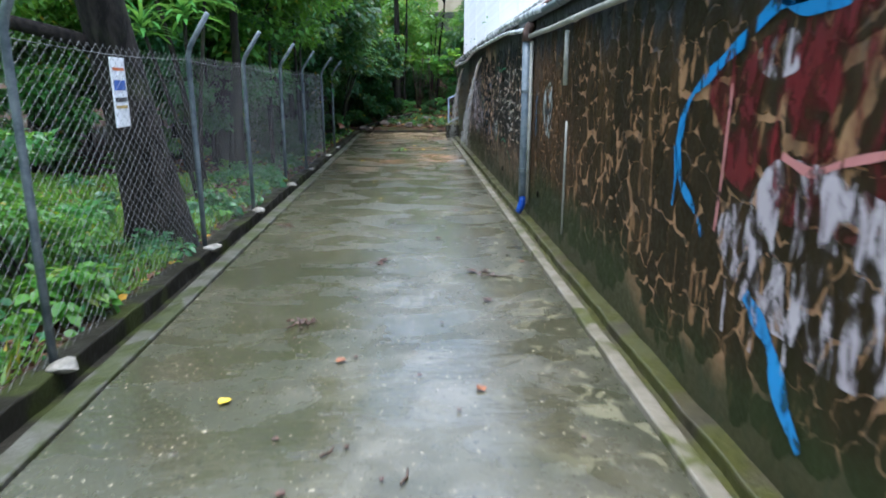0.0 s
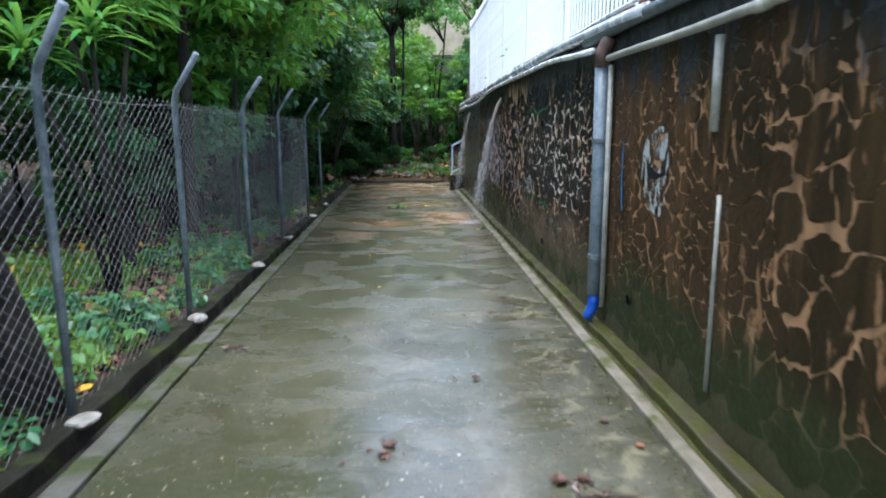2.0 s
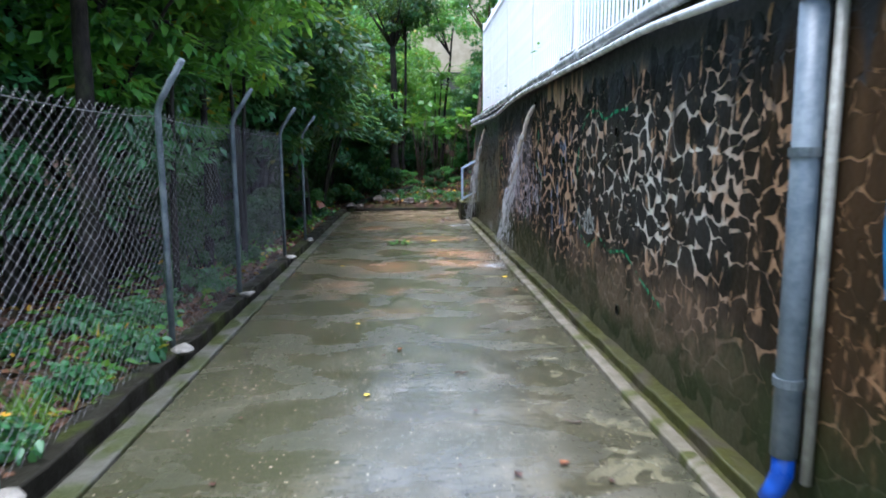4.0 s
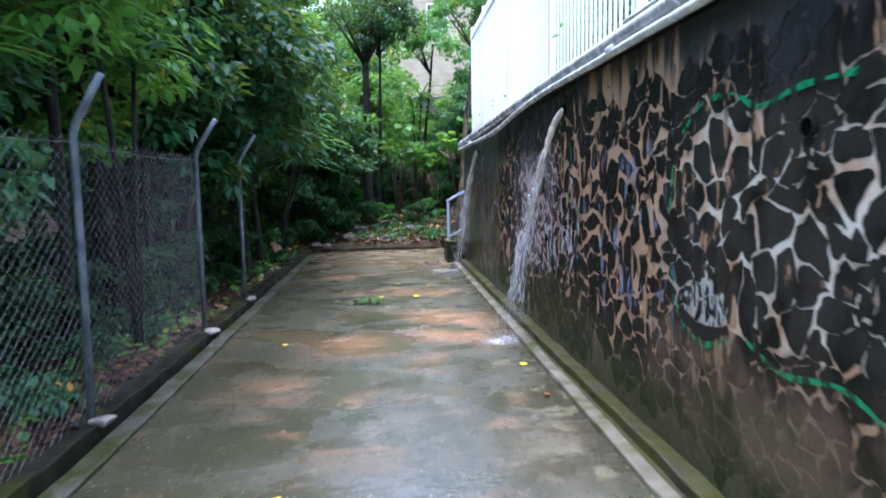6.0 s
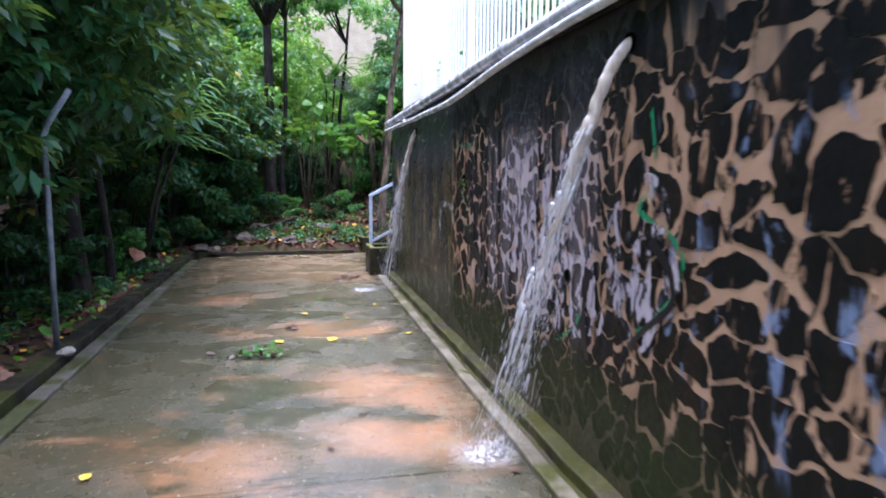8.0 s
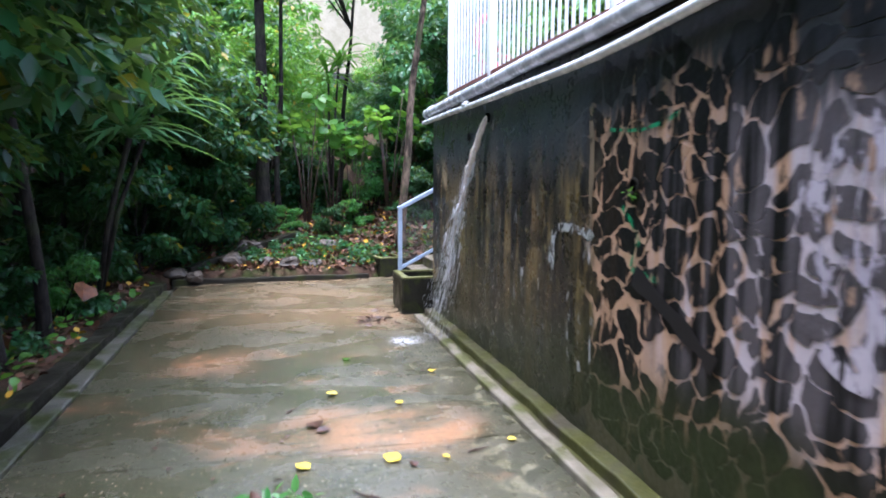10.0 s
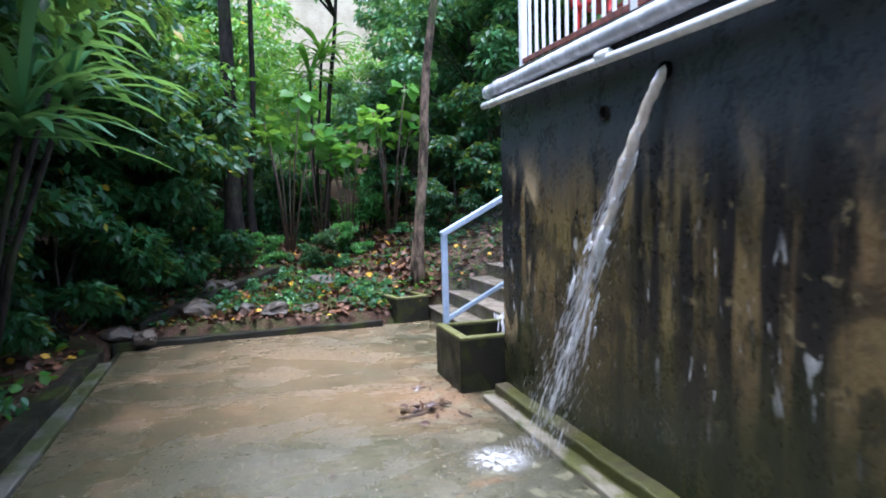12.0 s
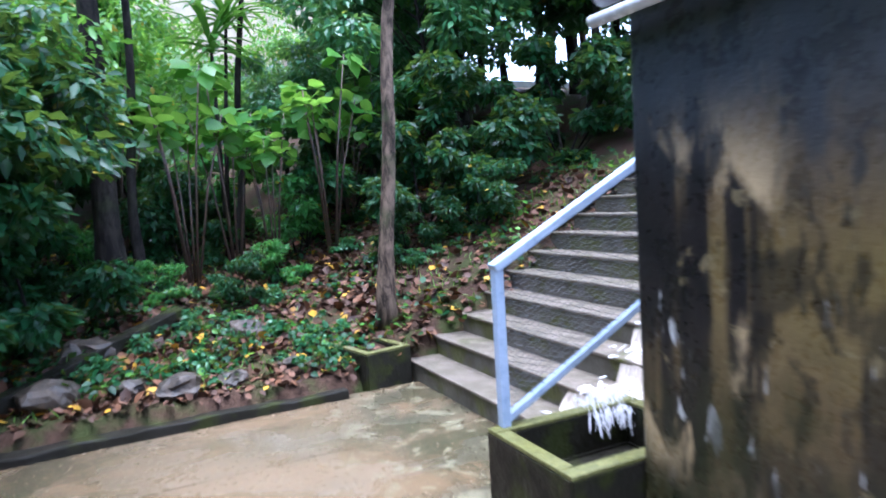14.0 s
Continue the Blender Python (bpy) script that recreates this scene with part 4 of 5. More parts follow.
# ---- chain-link fence ----
def chain_fence():
    t = thing("chain_link_fence", "galvanised chain-link fence with angled post tops", "fence")
    posts = [-1.0, 1.2, 3.45, 6.17, 8.12, 10.28, 12.28, 14.85, 16.75]
    x, top = -2.04, 1.90
    for i, y in enumerate(posts):
        lean = 0.02 * noise.noise(Vector((y, 1, 1)))
        pts = [(x, y, 0.02), (x + lean, y, 1.0), (x + lean, y, top - 0.03), (x + lean + 0.03, y - 0.02, top + 0.05), (x + lean + 0.25, y - 0.16, top + 0.32)]
        post = obj("post", *tube(pts, 0.024, 10), GALV, t, smooth=True)
        if i and y < 16:
            y0 = posts[i - 1]
            wires = []
            p, hp = 0.098, 0.078
            n = int((y - y0) / p)
            lv = int(1.8 / hp)
            for k in range(-lv, n):
                for s in (1, -1):
                    a = k if s == 1 else k + lv
                    lo, hi = 0, lv
                    if s == 1:
                        lo, hi = max(0, -a), min(lv, n - a)
                        q = [(a + lo, lo), (a + hi, hi)]
                    else:
                        lo, hi = max(0, a - n), min(lv, a)
                        q = [(a - lo, lo), (a - hi, hi)]
                    if hi <= lo:
                        continue
                    m = max(2, (hi - lo) // 2 + 1)
                    pts = []
                    for w in range(m):
                        f = w / (m - 1)
                        yy = y0 + (y - y0) * (q[0][0] + (q[1][0] - q[0][0]) * f) / n
                        zz = 0.08 + hp * (q[0][1] + (q[1][1] - q[0][1]) * f)
                        pts.append((x - 0.02 + 0.02 * noise.noise(Vector((yy * 1.5, zz * 2, 0))) + 0.002 * s, yy, zz))
                    wires.append(tube(pts, 0.0011, 3, False))
            obj("mesh_panel", *joined(wires), WIRE, t, "galvanised diamond wire mesh")
            for z in (top - 0.06, top + 0.12, top + 0.27):
                off = 0.0 if z < top else (z - top) * 0.75
                seg = [(x + off, y0 + (y - y0) * f - off * 0.5, z - 0.03 * math.sin(math.pi * f)) for f in np.linspace(0, 1, 6)]
                if z < top:
                    obj("tension_wire", *tube(seg, 0.0022, 4, False), WIRE, t)
    for y in posts:
        st = thing("footing_stone", "pale lump of concrete at a fence post's foot", "stone", pose(x + 0.09, y - 0.08, 0.10, 0, 0, y * 50), group="fence footings")
        bm = bmesh.new()
        bmesh.ops.create_icosphere(bm, subdivisions=2, radius=0.085)
        for v in bm.verts:
            v.co += noise.noise_vector(v.co * 9 + Vector((y, 0, 0))) * 0.035
            v.co.z *= 0.45
        part("lump", bm, STONEGREY, st)


chain_fence()


def tree_sign():
    t = thing("notice_board", "small white notice with coloured bands on the fence", "sign", pose(-2.085, 4.80, 1.56, 0, 0, 90))
    part("panel", box_bm(-0.11, 0.11, -0.004, 0.004, -0.24, 0.24, 0.002), simple("white_notice", (0.7, 0.7, 0.68), (0.8, 0.8, 0.78), 4, 0.4, 0.02), t)
    for z, h, c in ((0.16, 0.02, (0.6, 0.15, 0.03)), (0.05, 0.07, (0.05, 0.12, 0.4)), (-0.05, 0.03, (0.03, 0.03, 0.03)), (-0.10, 0.02, (0.5, 0.35, 0.1))):
        part("colour_band", box_bm(-0.09, 0.09, -0.007, 0.007, z - h / 2, z + h / 2, 0), simple("notice_ink", c, tuple(v * 0.7 for v in c), 20, 0.5, 0), t)


tree_sign()


# ---- trees and plants ----
def trunk_points(h, lean, seed, n=9):
    return [Vector((lean[0] * max(0.0, z / h) ** 1.3 + 0.10 * noise.noise(Vector((z * 0.5, seed, 0))), lean[1] * max(0.0, z / h) ** 1.3 + 0.10 * noise.noise(Vector((z * 0.5, seed, 7))), z)) for z in np.linspace(-0.25, h, n)]


def crown_points(rng, n, radius, squash, clumps, centre):
    """Leaf places in uneven clumps, with the way out of each clump."""
    cc = rng.normal(0, 1, (clumps, 3))
    cc /= np.linalg.norm(cc, axis=1)[:, None]
    cc *= (radius * rng.uniform(0.25, 1.0, clumps) ** 0.6)[:, None]
    cc[:, 2] *= squash
    size = radius * rng.uniform(0.16, 0.36, clumps)
    k = rng.randint(0, clumps, n)
    d = rng.normal(0, 1, (n, 3))
    d /= np.linalg.norm(d, axis=1)[:, None]
    r = rng.uniform(0.3, 1.0, n) ** 0.5
    p = cc[k] + d * (size[k] * r)[:, None] * (1, 1, 0.6)
    return p + np.asarray(centre), d, cc + np.asarray(centre)


def make_tree(seed, h, lean, r0, radius, centre_z, n, leaf, material, bark, squash=0.75, clumps=34, limbs=8):
    rng = np.random.RandomState(seed)
    t = thing("tree", "broadleaf tree with a dark wet trunk and dense crown", "tree", group="woodland trees")
    pts = trunk_points(h, lean, seed)
    rad = [r0 * (1.0 - 0.7 * i / 8) * (1.45 if i == 0 else 1.15 if i == 1 else 1) for i in range(9)]
    obj("trunk", *tube(pts, rad, 12), bark, t, smooth=True)
    top = pts[-1]
    p, d, cc = crown_points(rng, n, radius, squash, clumps, (top.x, top.y, centre_z))
    for i in range(limbs):
        a = pts[4 + i % 4]
        b = Vector(cc[i])
        mid = a.lerp(b, 0.5) + Vector((0, 0, 0.25))
        obj("limb", *tube([a, mid, b], [r0 * 0.38, r0 * 0.22, r0 * 0.06], 7), bark, t, smooth=True)
    leaves("crown", p, leaf, material, rng, t, out=d)
    return t


def make_bush(seed, radius, height, n, leaf, material, label, wide=1.0, fine=False, stems=7):
    rng = np.random.RandomState(seed)
    t = thing("bush", label, "bush", group="undergrowth")
    p, d, cc = crown_points(rng, n, radius, height / radius * 0.55, 16, (0, 0, height * 0.52))
    p[:, 2] = np.maximum(p[:, 2], 0.03)
    st = []
    for i in range(stems):
        st.append(tube([(0.05 * i - 0.15, 0.03 * i, -0.15), (cc[i][0] * 0.5, cc[i][1] * 0.5, cc[i][2] * 0.6), tuple(cc[i])], [0.018, 0.012, 0.005], 5, False))
    obj("stem", *joined(st), BARK, t)
    leaves("foliage", p, leaf, material, rng, t, out=d, wide=wide, fine=fine)
    return t


def strap_blade(vs, fs, base, yaw, length, rise, width):
    n0 = len(vs)
    for k in range(6):
        f = k / 5
        d = length * f
        z = base[2] + rise * d - 0.62 * rise * d * d / length - 0.28 * d * d / length
        w = width * (0.55 + 1.2 * f) * (1 - f) ** 0.55 + 0.002
        c, s = math.cos(yaw), math.sin(yaw)
        for q in (-1, 0, 1):
            vs.append((base[0] + c * d - s * w * q, base[1] + s * d + c * w * q, z + (0.25 * w if q else 0)))
    for k in range(5):
        for q in range(2):
            a = n0 + k * 3 + q
            fs.append((a, a + 1, a + 4, a + 3))


def dracaena(name, x, y, z, heads, label, seed, material, length=0.55, base=0.0):
    """Bare canes that end in rosettes of strap leaves."""
    rng = np.random.RandomState(seed)
    t = thing(name, label, "plant", pose(x, y, base))
    for hx, hy, hz in heads:
        obj("cane", *tube([(0, 0, -0.1), (hx * 0.4, hy * 0.4, (z + hz) * 0.5), (hx, hy, z + hz)], [0.035, 0.028, 0.022], 8), BARK, t, smooth=True)
        for i in range(34):
            vs, fs = [], []
            strap_blade(vs, fs, (hx, hy, z + hz - 0.1 + 0.006 * i), i * 2.4 + rng.normal(0, 0.2), length * rng.uniform(0.7, 1.15), rng.uniform(0.1, 1.6) * (0.4 + i / 30), 0.03 * length / 0.55)
            obj("blade", vs, fs, material, t, smooth=True)
    return t


def place(ob, x, y, turn=0.0, size=1.0, z=None, tip=0.0):
    c = copy_thing(ob, pose(x, y, ground_height(x, y) if z is None else z, tip, 0, turn))
    c.scale = (size, size, size)
    return c


# the big leaning trunk by the fence
big = make_tree(21, 5.2, (-0.4, -1.4), 0.27, 2.0, 5.1, 1700, 0.15, LEAF_MID, BARK, 0.6, 40, 9)
tagged(big, "large dark leaning tree trunk close behind the fence", "tree")
big.matrix_basis = pose(-2.44, 6.2, 0.05)

low_limb = [(-2.46, 6.05, 1.75), (-2.75, 5.65, 1.98), (-3.15, 5.3, 2.1), (-3.8, 4.9, 2.45)]
lb = obj("limb", *tube([Vector(p) - Vector((-2.44, 6.2, 0.05)) for p in low_limb], [0.09, 0.065, 0.055, 0.035], 9), BARK, big, smooth=True)

tree_a = make_tree(1, 4.6, (0.3, 0.4), 0.13, 2.1, 4.2, 6500, 0.17, LEAF_MID, BARK)
tree_a.matrix_basis = pose(-4.8, 13.4, ground_height(-4.8, 13.4))
tree_b = make_tree(2, 4.2, (0.5, -0.3), 0.10, 1.9, 3.7, 5500, 0.18, LEAF_LIGHT, BARK, 0.85)
tree_b.matrix_basis = pose(-4.0, 11.7, ground_height(-4.0, 11.7))
tree_c = make_tree(3, 6.5, (-0.4, 0.5), 0.16, 2.6, 5.6, 10000, 0.17, LEAF_BLUE, BARK, 0.9, 44)
tree_c.matrix_basis = pose(-4.6, 14.5, ground_height(-4.6, 14.5))
tree_d = make_tree(4, 5.5, (0.2, 0.2), 0.11, 2.3, 4.6, 6500, 0.14, LEAF_LIGHT, BARK_PALE, 0.9, 40)
tree_d.matrix_basis = pose(-10.5, 3.0, ground_height(-10.5, 3.0))
tree_e = make_tree(7, 4.6, (0.3, 0.2), 0.11, 2.1, 3.9, 6500, 0.20, LEAF_DARK, BARK, 0.85, 40)
tagged(tree_e, "glossy broadleaf tree shading the fence, leaf colour darkened for shade", "tree")
tree_e.matrix_basis = pose(-3.3, 18.4, ground_height(-3.3, 18.4))

low_l = make_tree(5, 2.9, (0.2, 0.2), 0.06, 1.7, 2.5, 9500, 0.13, LEAF_LIGHT, BARK, 0.95, 44)
tagged(low_l, "young light green tree with low branches", "tree")
low_l.matrix_basis = pose(-0.6, 30.4, ground_height(-0.6, 30.4))
low_m = make_tree(6, 3.0, (-0.2, 0.2), 0.06, 1.7, 2.4, 8000, 0.16, LEAF_BLUE, BARK, 0.95, 44)
tagged(low_m, "young green tree with low branches", "tree")
low_m.matrix_basis = pose(-7.2, 14.8, ground_height(-7.2, 14.8))
low_d = make_tree(8, 2.8, (0.3, 0.0), 0.05, 1.5, 2.6, 5200, 0.19, LEAF_DARK, BARK, 0.8, 40)
tagged(low_d, "glossy young tree hanging over the fence, leaf colour darkened for shade", "tree")
low_d.matrix_basis = pose(-2.95, 17.2, ground_height(-2.95, 17.2))
rng = np.random.RandomState(31)
for x, y, k, s in ((-1.8, 31.6, 0, 1.3), (0.2, 33.4, 0, 0.85), (2.4, 31.6, 0, 0.75), (4.6, 32.6, 1, 0.9), (5.2, 29.4, 1, 1.2), (6.8, 31.5, 0, 1.6), (-3.0, 28.6, 1, 1.2), (-4.4, 31.0, 0, 1.5), (-6.0, 28.8, 1, 1.5), (-4.8, 35.5, 0, 2.2), (6.6, 37.2, 1, 1.5), (-1.4, 36.2, 0, 1.7), (-8.2, 34.5, 1, 2.2), (8.4, 35.5, 1, 2.2),
                   (2.4, 29.4, 1, 0.7), (4.0, 28.2, 1, 1.0), (-2.2, 33.8, 1, 1.6), (7.2, 27.4, 1, 1.2), (6.2, 28.4, 1, 1.4), (8.0, 32.4, 1, 1.6), (9.0, 31.0, 1, 1.5), (9.0, 25.4, 1, 1.4), (-5.8, 24.6, 1, 1.3), (-7.6, 22.2, 1, 1.5),
                   (-6.4, 0.6, 0, 1.2), (-3.6, -1.0, 0, 1.0), (-8.6, 7.4, 0, 1.5), (-8.0, 10.6, 0, 1.4), (-6.8, 12.4, 0, 1.1), (-5.6, 14.0, 1, 1.2), (-4.2, 16.4, 1, 1.1), (-3.7, 12.2, 1, 0.8),
                   (-6.0, 17.8, 1, 1.4), (-5.0, 20.0, 1, 1.3), (-4.0, 21.8, 1, 1.1), (-9.2, 12.0, 1, 1.8), (-9.0, 16.6, 1, 1.8), (-10.4, 5.5, 0, 1.6), (-3.2, 18.0, 2, 0.8), (-3.7, 20.4, 2, 0.85), (-3.0, 22.8, 2, 0.9), (-2.5, 24.7, 2, 0.9), (-1.7, 25.7, 2, 0.8), (-8.8, 19.6, 1, 1.7)):
    # darker-leaved copies at y 17..26: shade carried by the leaf colour
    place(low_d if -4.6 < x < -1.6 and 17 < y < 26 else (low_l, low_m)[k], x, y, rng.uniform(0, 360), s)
# woods beyond the fence
for x, y, k, s in ((-3.6, 12.6, 2, 1.05), (-3.6, 13.4, 1, 0.95), (-3.2, 11.6, 1, 0.85), (-3.4, 16.0, 2, 1.1), (-3.7, 19.6, 2, 1.1), (-3.6, 23.2, 2, 1.05), (-4.2, 18.6, 0, 1.0), (-3.1, 19.4, 1, 0.9), (-4.4, 23.4, 1, 1.05), (-2.9, 24.8, 1, 0.9), (-5.2, 21.0, 1, 1.1), (-1.9, 26.6, 1, 0.8), (8.2, 25.2, 1, 0.9), (9.6, 27.0, 0, 1.0), (5.6, 26.2, 1, 0.8), (7.0, 28.4, 0, 0.9), (6.8, 25.6, 1, 0.75), (-3.0, 15.2, 1, 0.8), (-2.9, 17.4, 1, 0.85), (-3.5, 20.8, 1, 0.8),
                   (-7.0, 17.5, 0, 1.0), (-6.0, 22.5, 1, 1.0), 
                   (-12, 15, 0, 1.4), (-11.5, 20.5, 2, 1.2), (-13, 26, 2, 1.3)):
    # same stretch by the far fence: leaf colour stands in for shade
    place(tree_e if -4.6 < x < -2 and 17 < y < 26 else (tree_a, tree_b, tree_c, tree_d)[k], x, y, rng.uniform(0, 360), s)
# woods on the bank and behind
for x, y, k, s in ((-2.8, 27.0, 1, 0.8), (-5.2, 28.6, 3, 0.8), (4.8, 28.6, 1, 0.7), (-4.6, 34.0, 3, 0.9), (-8.5, 31.0, 2, 1.0), (8.4, 30.0, 3, 0.8), (-8.6, 26.0, 0, 1.0), (10.5, 34, 2, 1.0), (-12, 33, 2, 1.3), (7.5, 36.0, 0, 1.0)):
    place((tree_a, tree_b, tree_c, tree_d)[k], x, y, rng.uniform(0, 360), s)

# slender trees at the far end
def slender(x, y, h, r, lean, bark, label, crown, seed):
    t = thing("slender_tree", label, "tree", pose(x, y, ground_height(x, y)))
    pts = trunk_points(h, lean, seed, 12)
    obj("trunk", *tube(pts, [r * (1.6 if i == 0 else 1.2 if i == 1 else 1 - 0.045 * i) for i in range(12)], 12), bark, t, smooth=True)
    rg = np.random.RandomState(seed)
    p, d, cc = crown_points(rg, 2600, 1.3, 0.6, 26, tuple(pts[-1] + Vector((0, 0, 0.2))))
    for i in range(6):
        obj("limb", *tube([pts[9], pts[9].lerp(Vector(cc[i]), 0.5), cc[i]], [r * 0.5, r * 0.3, 0.01], 6), bark, t, smooth=True)
    leaves("crown", p, 0.14, crown, rg, t, out=d)


slender(1.72, 24.74, 5.6, 0.08, (0.6, 0.1), BARK_PALE, "slender pale-barked tree beside the stairs", LEAF_MID, 51)
slender(-0.65, 26.9, 5.4, 0.15, (0.0, 0.1), BARK, "straight dark tree trunk on the bank", LEAF_DARK, 52)
slender(-0.35, 27.3, 5.6, 0.06, (0.15, 0.1), BARK, "thin dark trunk close to a thicker one", LEAF_DARK, 53)
slender(0.95, 28.6, 5.0, 0.06, (0.5, 0.2), BARK, "thin leaning tree on the bank", LEAF_MID, 54)
slender(-2.55, 19.0, 4.6, 0.13, (-0.1, 0.2), BARK, "grey-brown tree trunk behind the fence", LEAF_MID, 55)
slender(-2.5, 20.2, 4.4, 0.06, (-0.35, -0.4), BARK, "thin leaning trunk by the fence", LEAF_DARK, 56)
slender(-2.9, 10.9, 4.6, 0.09, (0.15, 0.1), BARK, "forked dark trunk behind the fence", LEAF_DARK, 57)
slender(-3.1, 9.6, 3.6, 0.05, (-0.5, -0.4), BARK, "thin leaning trunk behind the fence", LEAF_DARK, 58)
slender(-2.7, 13.4, 4.0, 0.055, (0.2, -0.3), BARK, "thin dark trunk behind the fence", LEAF_DARK, 59)
slender(-2.9, 15.9, 4.3, 0.07, (-0.1, 0.3), BARK, "dark trunk behind the fence", LEAF_DARK, 60)

# bushes and low plants
bush_l = make_bush(71, 0.75, 1.3, 2600, 0.11, LEAF_LIGHT, "light green leafy bush in the undergrowth")
bush_l.matrix_basis = pose(-2.9, 3.0, ground_height(-2.9, 3.0))
bush_m = make_bush(72, 0.8, 1.2, 2800, 0.12, LEAF_MID, "green leafy bush in the undergrowth")
bush_m.matrix_basis = pose(-3.3, 5.2, ground_height(-3.3, 5.2))
# near-black foliage, its colour lowered to read as shaded
bush_d = make_bush(73, 0.95, 1.7, 4200, 0.14, LEAF_DARK, "dense dark green bush, leaf colour darkened for shade")
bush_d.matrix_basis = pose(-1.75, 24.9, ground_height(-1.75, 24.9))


def broad_shrub(seed, height):
    """Bare stems that end in flat rosettes of large pale leaves."""
    rg = np.random.RandomState(seed)
    t = thing("broad_leaved_shrub", "tall shrub with large pale heart-shaped leaves", "shrub", group="undergrowth")
    for i in range(6):
        a = i * 1.05 + rg.uniform(-0.3, 0.3)
        top = Vector((0.45 * math.cos(a) * rg.uniform(0.5, 1.2), 0.45 * math.sin(a) * rg.uniform(0.5, 1.2), height * rg.uniform(0.7, 1.05)))
        obj("stem", *tube([(0.04 * math.cos(a), 0.04 * math.sin(a), -0.1), top * 0.5 + Vector((0, 0, 0.1)), top], [0.02, 0.014, 0.008], 6), STICK, t, smooth=True)
        n = 13
        out = np.stack([np.cos(np.arange(n) * 2.4), np.sin(np.arange(n) * 2.4), np.zeros(n)], 1)
        p = np.asarray(top) + out * 0.10 + np.stack([np.zeros(n), np.zeros(n), rg.uniform(-0.22, 0.05, n)], 1)
        leaves("rosette", p, 0.26, LEAF_LIGHT, rg, t, droop=0.25, wide=1.9, fine=True, out=out)["kind"] = "stuff"
    return t


bush_b = broad_shrub(74, 2.5)
bush_b.matrix_basis = pose(0.2, 27.2, ground_height(0.2, 27.2))
fern = make_bush(75, 0.32, 0.34, 420, 0.12, LEAF_LIGHT, "low green plant among the leaf litter", 1.2, True, 5)
fern.matrix_basis = pose(-2.35, 4.2, ground_height(-2.35, 4.2))
fern_d = make_bush(76, 0.34, 0.3, 420, 0.11, LEAF_BLUE, "low dark green plant among the leaf litter", 1.1, True, 5)
fern_d.matrix_basis = pose(-2.4, 7.6, ground_height(-2.4, 7.6))
for x, y, k, s in ((-2.65, 2.2, 1, 0.62), (-2.6, 3.4, 1, 0.5), (-3.6, 1.6, 0, 1.2), (-2.75, 0.9, 0, 0.9), (-3.9, 3.6, 0, 1.3), (-2.85, 4.6, 0, 0.65), (-4.4, 1.5, 1, 1.3), (-7.0, 6.4, 0, 1.2), (-6.8, 8.6, 0, 1.2), (-6.2, 10.8, 1, 1.2),
                   (-6.5, 11.0, 1, 1.6), (-4.8, 12.9, 1, 1.2), (-3.6, 14.0, 2, 0.7), (-3.2, 16.2, 2, 0.8), (-3.7, 18.0, 2, 1.0), (-3.1, 20.0, 2, 0.6), (-2.7, 13.0, 2, 0.5), (-2.75, 14.6, 2, 0.55), (-2.7, 16.0, 2, 0.5), (-2.8, 17.8, 2, 0.6), (-2.75, 18.9, 2, 0.45), (-2.65, 21.3, 1, 0.55), (-2.9, 22.4, 2, 0.9),
                   (-2.5, 23.9, 2, 1.0), (-1.4, 25.8, 2, 0.95), (-2.9, 25.4, 2, 1.25), (-4.2, 25.0, 2, 1.3), (-0.5, 28.6, 2, 1.0), (2.9, 26.2, 2, 0.8), (3.8, 26.4, 2, 1.0), (4.8, 25.8, 2, 1.0), (1.8, 27.8, 1, 0.9), (2.5, 28.0, 2, 1.0),
                   (-0.2, 26.6, 1, 0.4), (0.6, 26.3, 2, 0.35), (-0.9, 27.6, 1, 0.6), (1.2, 26.8, 1, 0.45), (0.2, 28.3, 2, 0.7), (2.4, 25.9, 2, 0.45), (3.2, 25.4, 2, 0.5), (-1.6, 26.5, 2, 0.5), (6.3, 25.2, 2, 1.1), (-2.0, 27.4, 1, 1.1), (-5.2, 3.0, 0, 1.2), (-6.3, 1.5, 0, 1.4), (1.0, 29.6, 1, 1.2), (-3.4, 30.0, 2, 1.6), (3.6, 31.2, 2, 1.5), (-0.2, 32.4, 1, 1.6), (5.0, 33.0, 2, 1.8)):
    place((bush_l, bush_m, bush_d)[k], x, y, rng.uniform(0, 360), s)
for x, y, s in ((0.75, 27.5, 0.95), (1.9, 27.1, 0.98), (1.2, 27.3, 0.8), (3.7, 27.3, 0.75), (3.0, 28.2, 0.85), (-0.6, 27.9, 0.9), (2.4, 27.8, 0.7)):
    place(bush_b, x, y, rng.uniform(0, 360), s)
for i in range(150):
    if i < 60:
        x, y = -2.2 - abs(rng.normal(0, 0.9)), rng.uniform(0.5, 23)
    else:
        x, y = rng.uniform(-3.6, 1.5) if i < 135 else rng.uniform(1.9, 4.5), rng.uniform(24.3, 28.5)
        if x > 1.6:
            y = rng.uniform(24.8, 27.5)
    place((fern, fern_d)[1 if y > 24 else 1 if y > 4.5 else 0], x, y, rng.uniform(0, 360), rng.uniform(0.3, 0.85) * (0.7 if y > 24 else 1))

dracaena("dracaena", -2.45, 21.7, 2.25, [(0.75, -0.1, 0.1), (0.55, 0.6, 0.5), (0.6, -0.7, -0.2)], "strap-leaved dracaena leaning over the path edge", 81, LEAF_BLUE, 0.85, 0.05)
dracaena("dracaena", 0.75, 28.2, 2.6, [(0.0, 0, 0.3), (0.25, 0.2, 0.7)], "spiky strap-leaved plant among the trees", 82, LEAF_LIGHT, 0.8, 0.9)
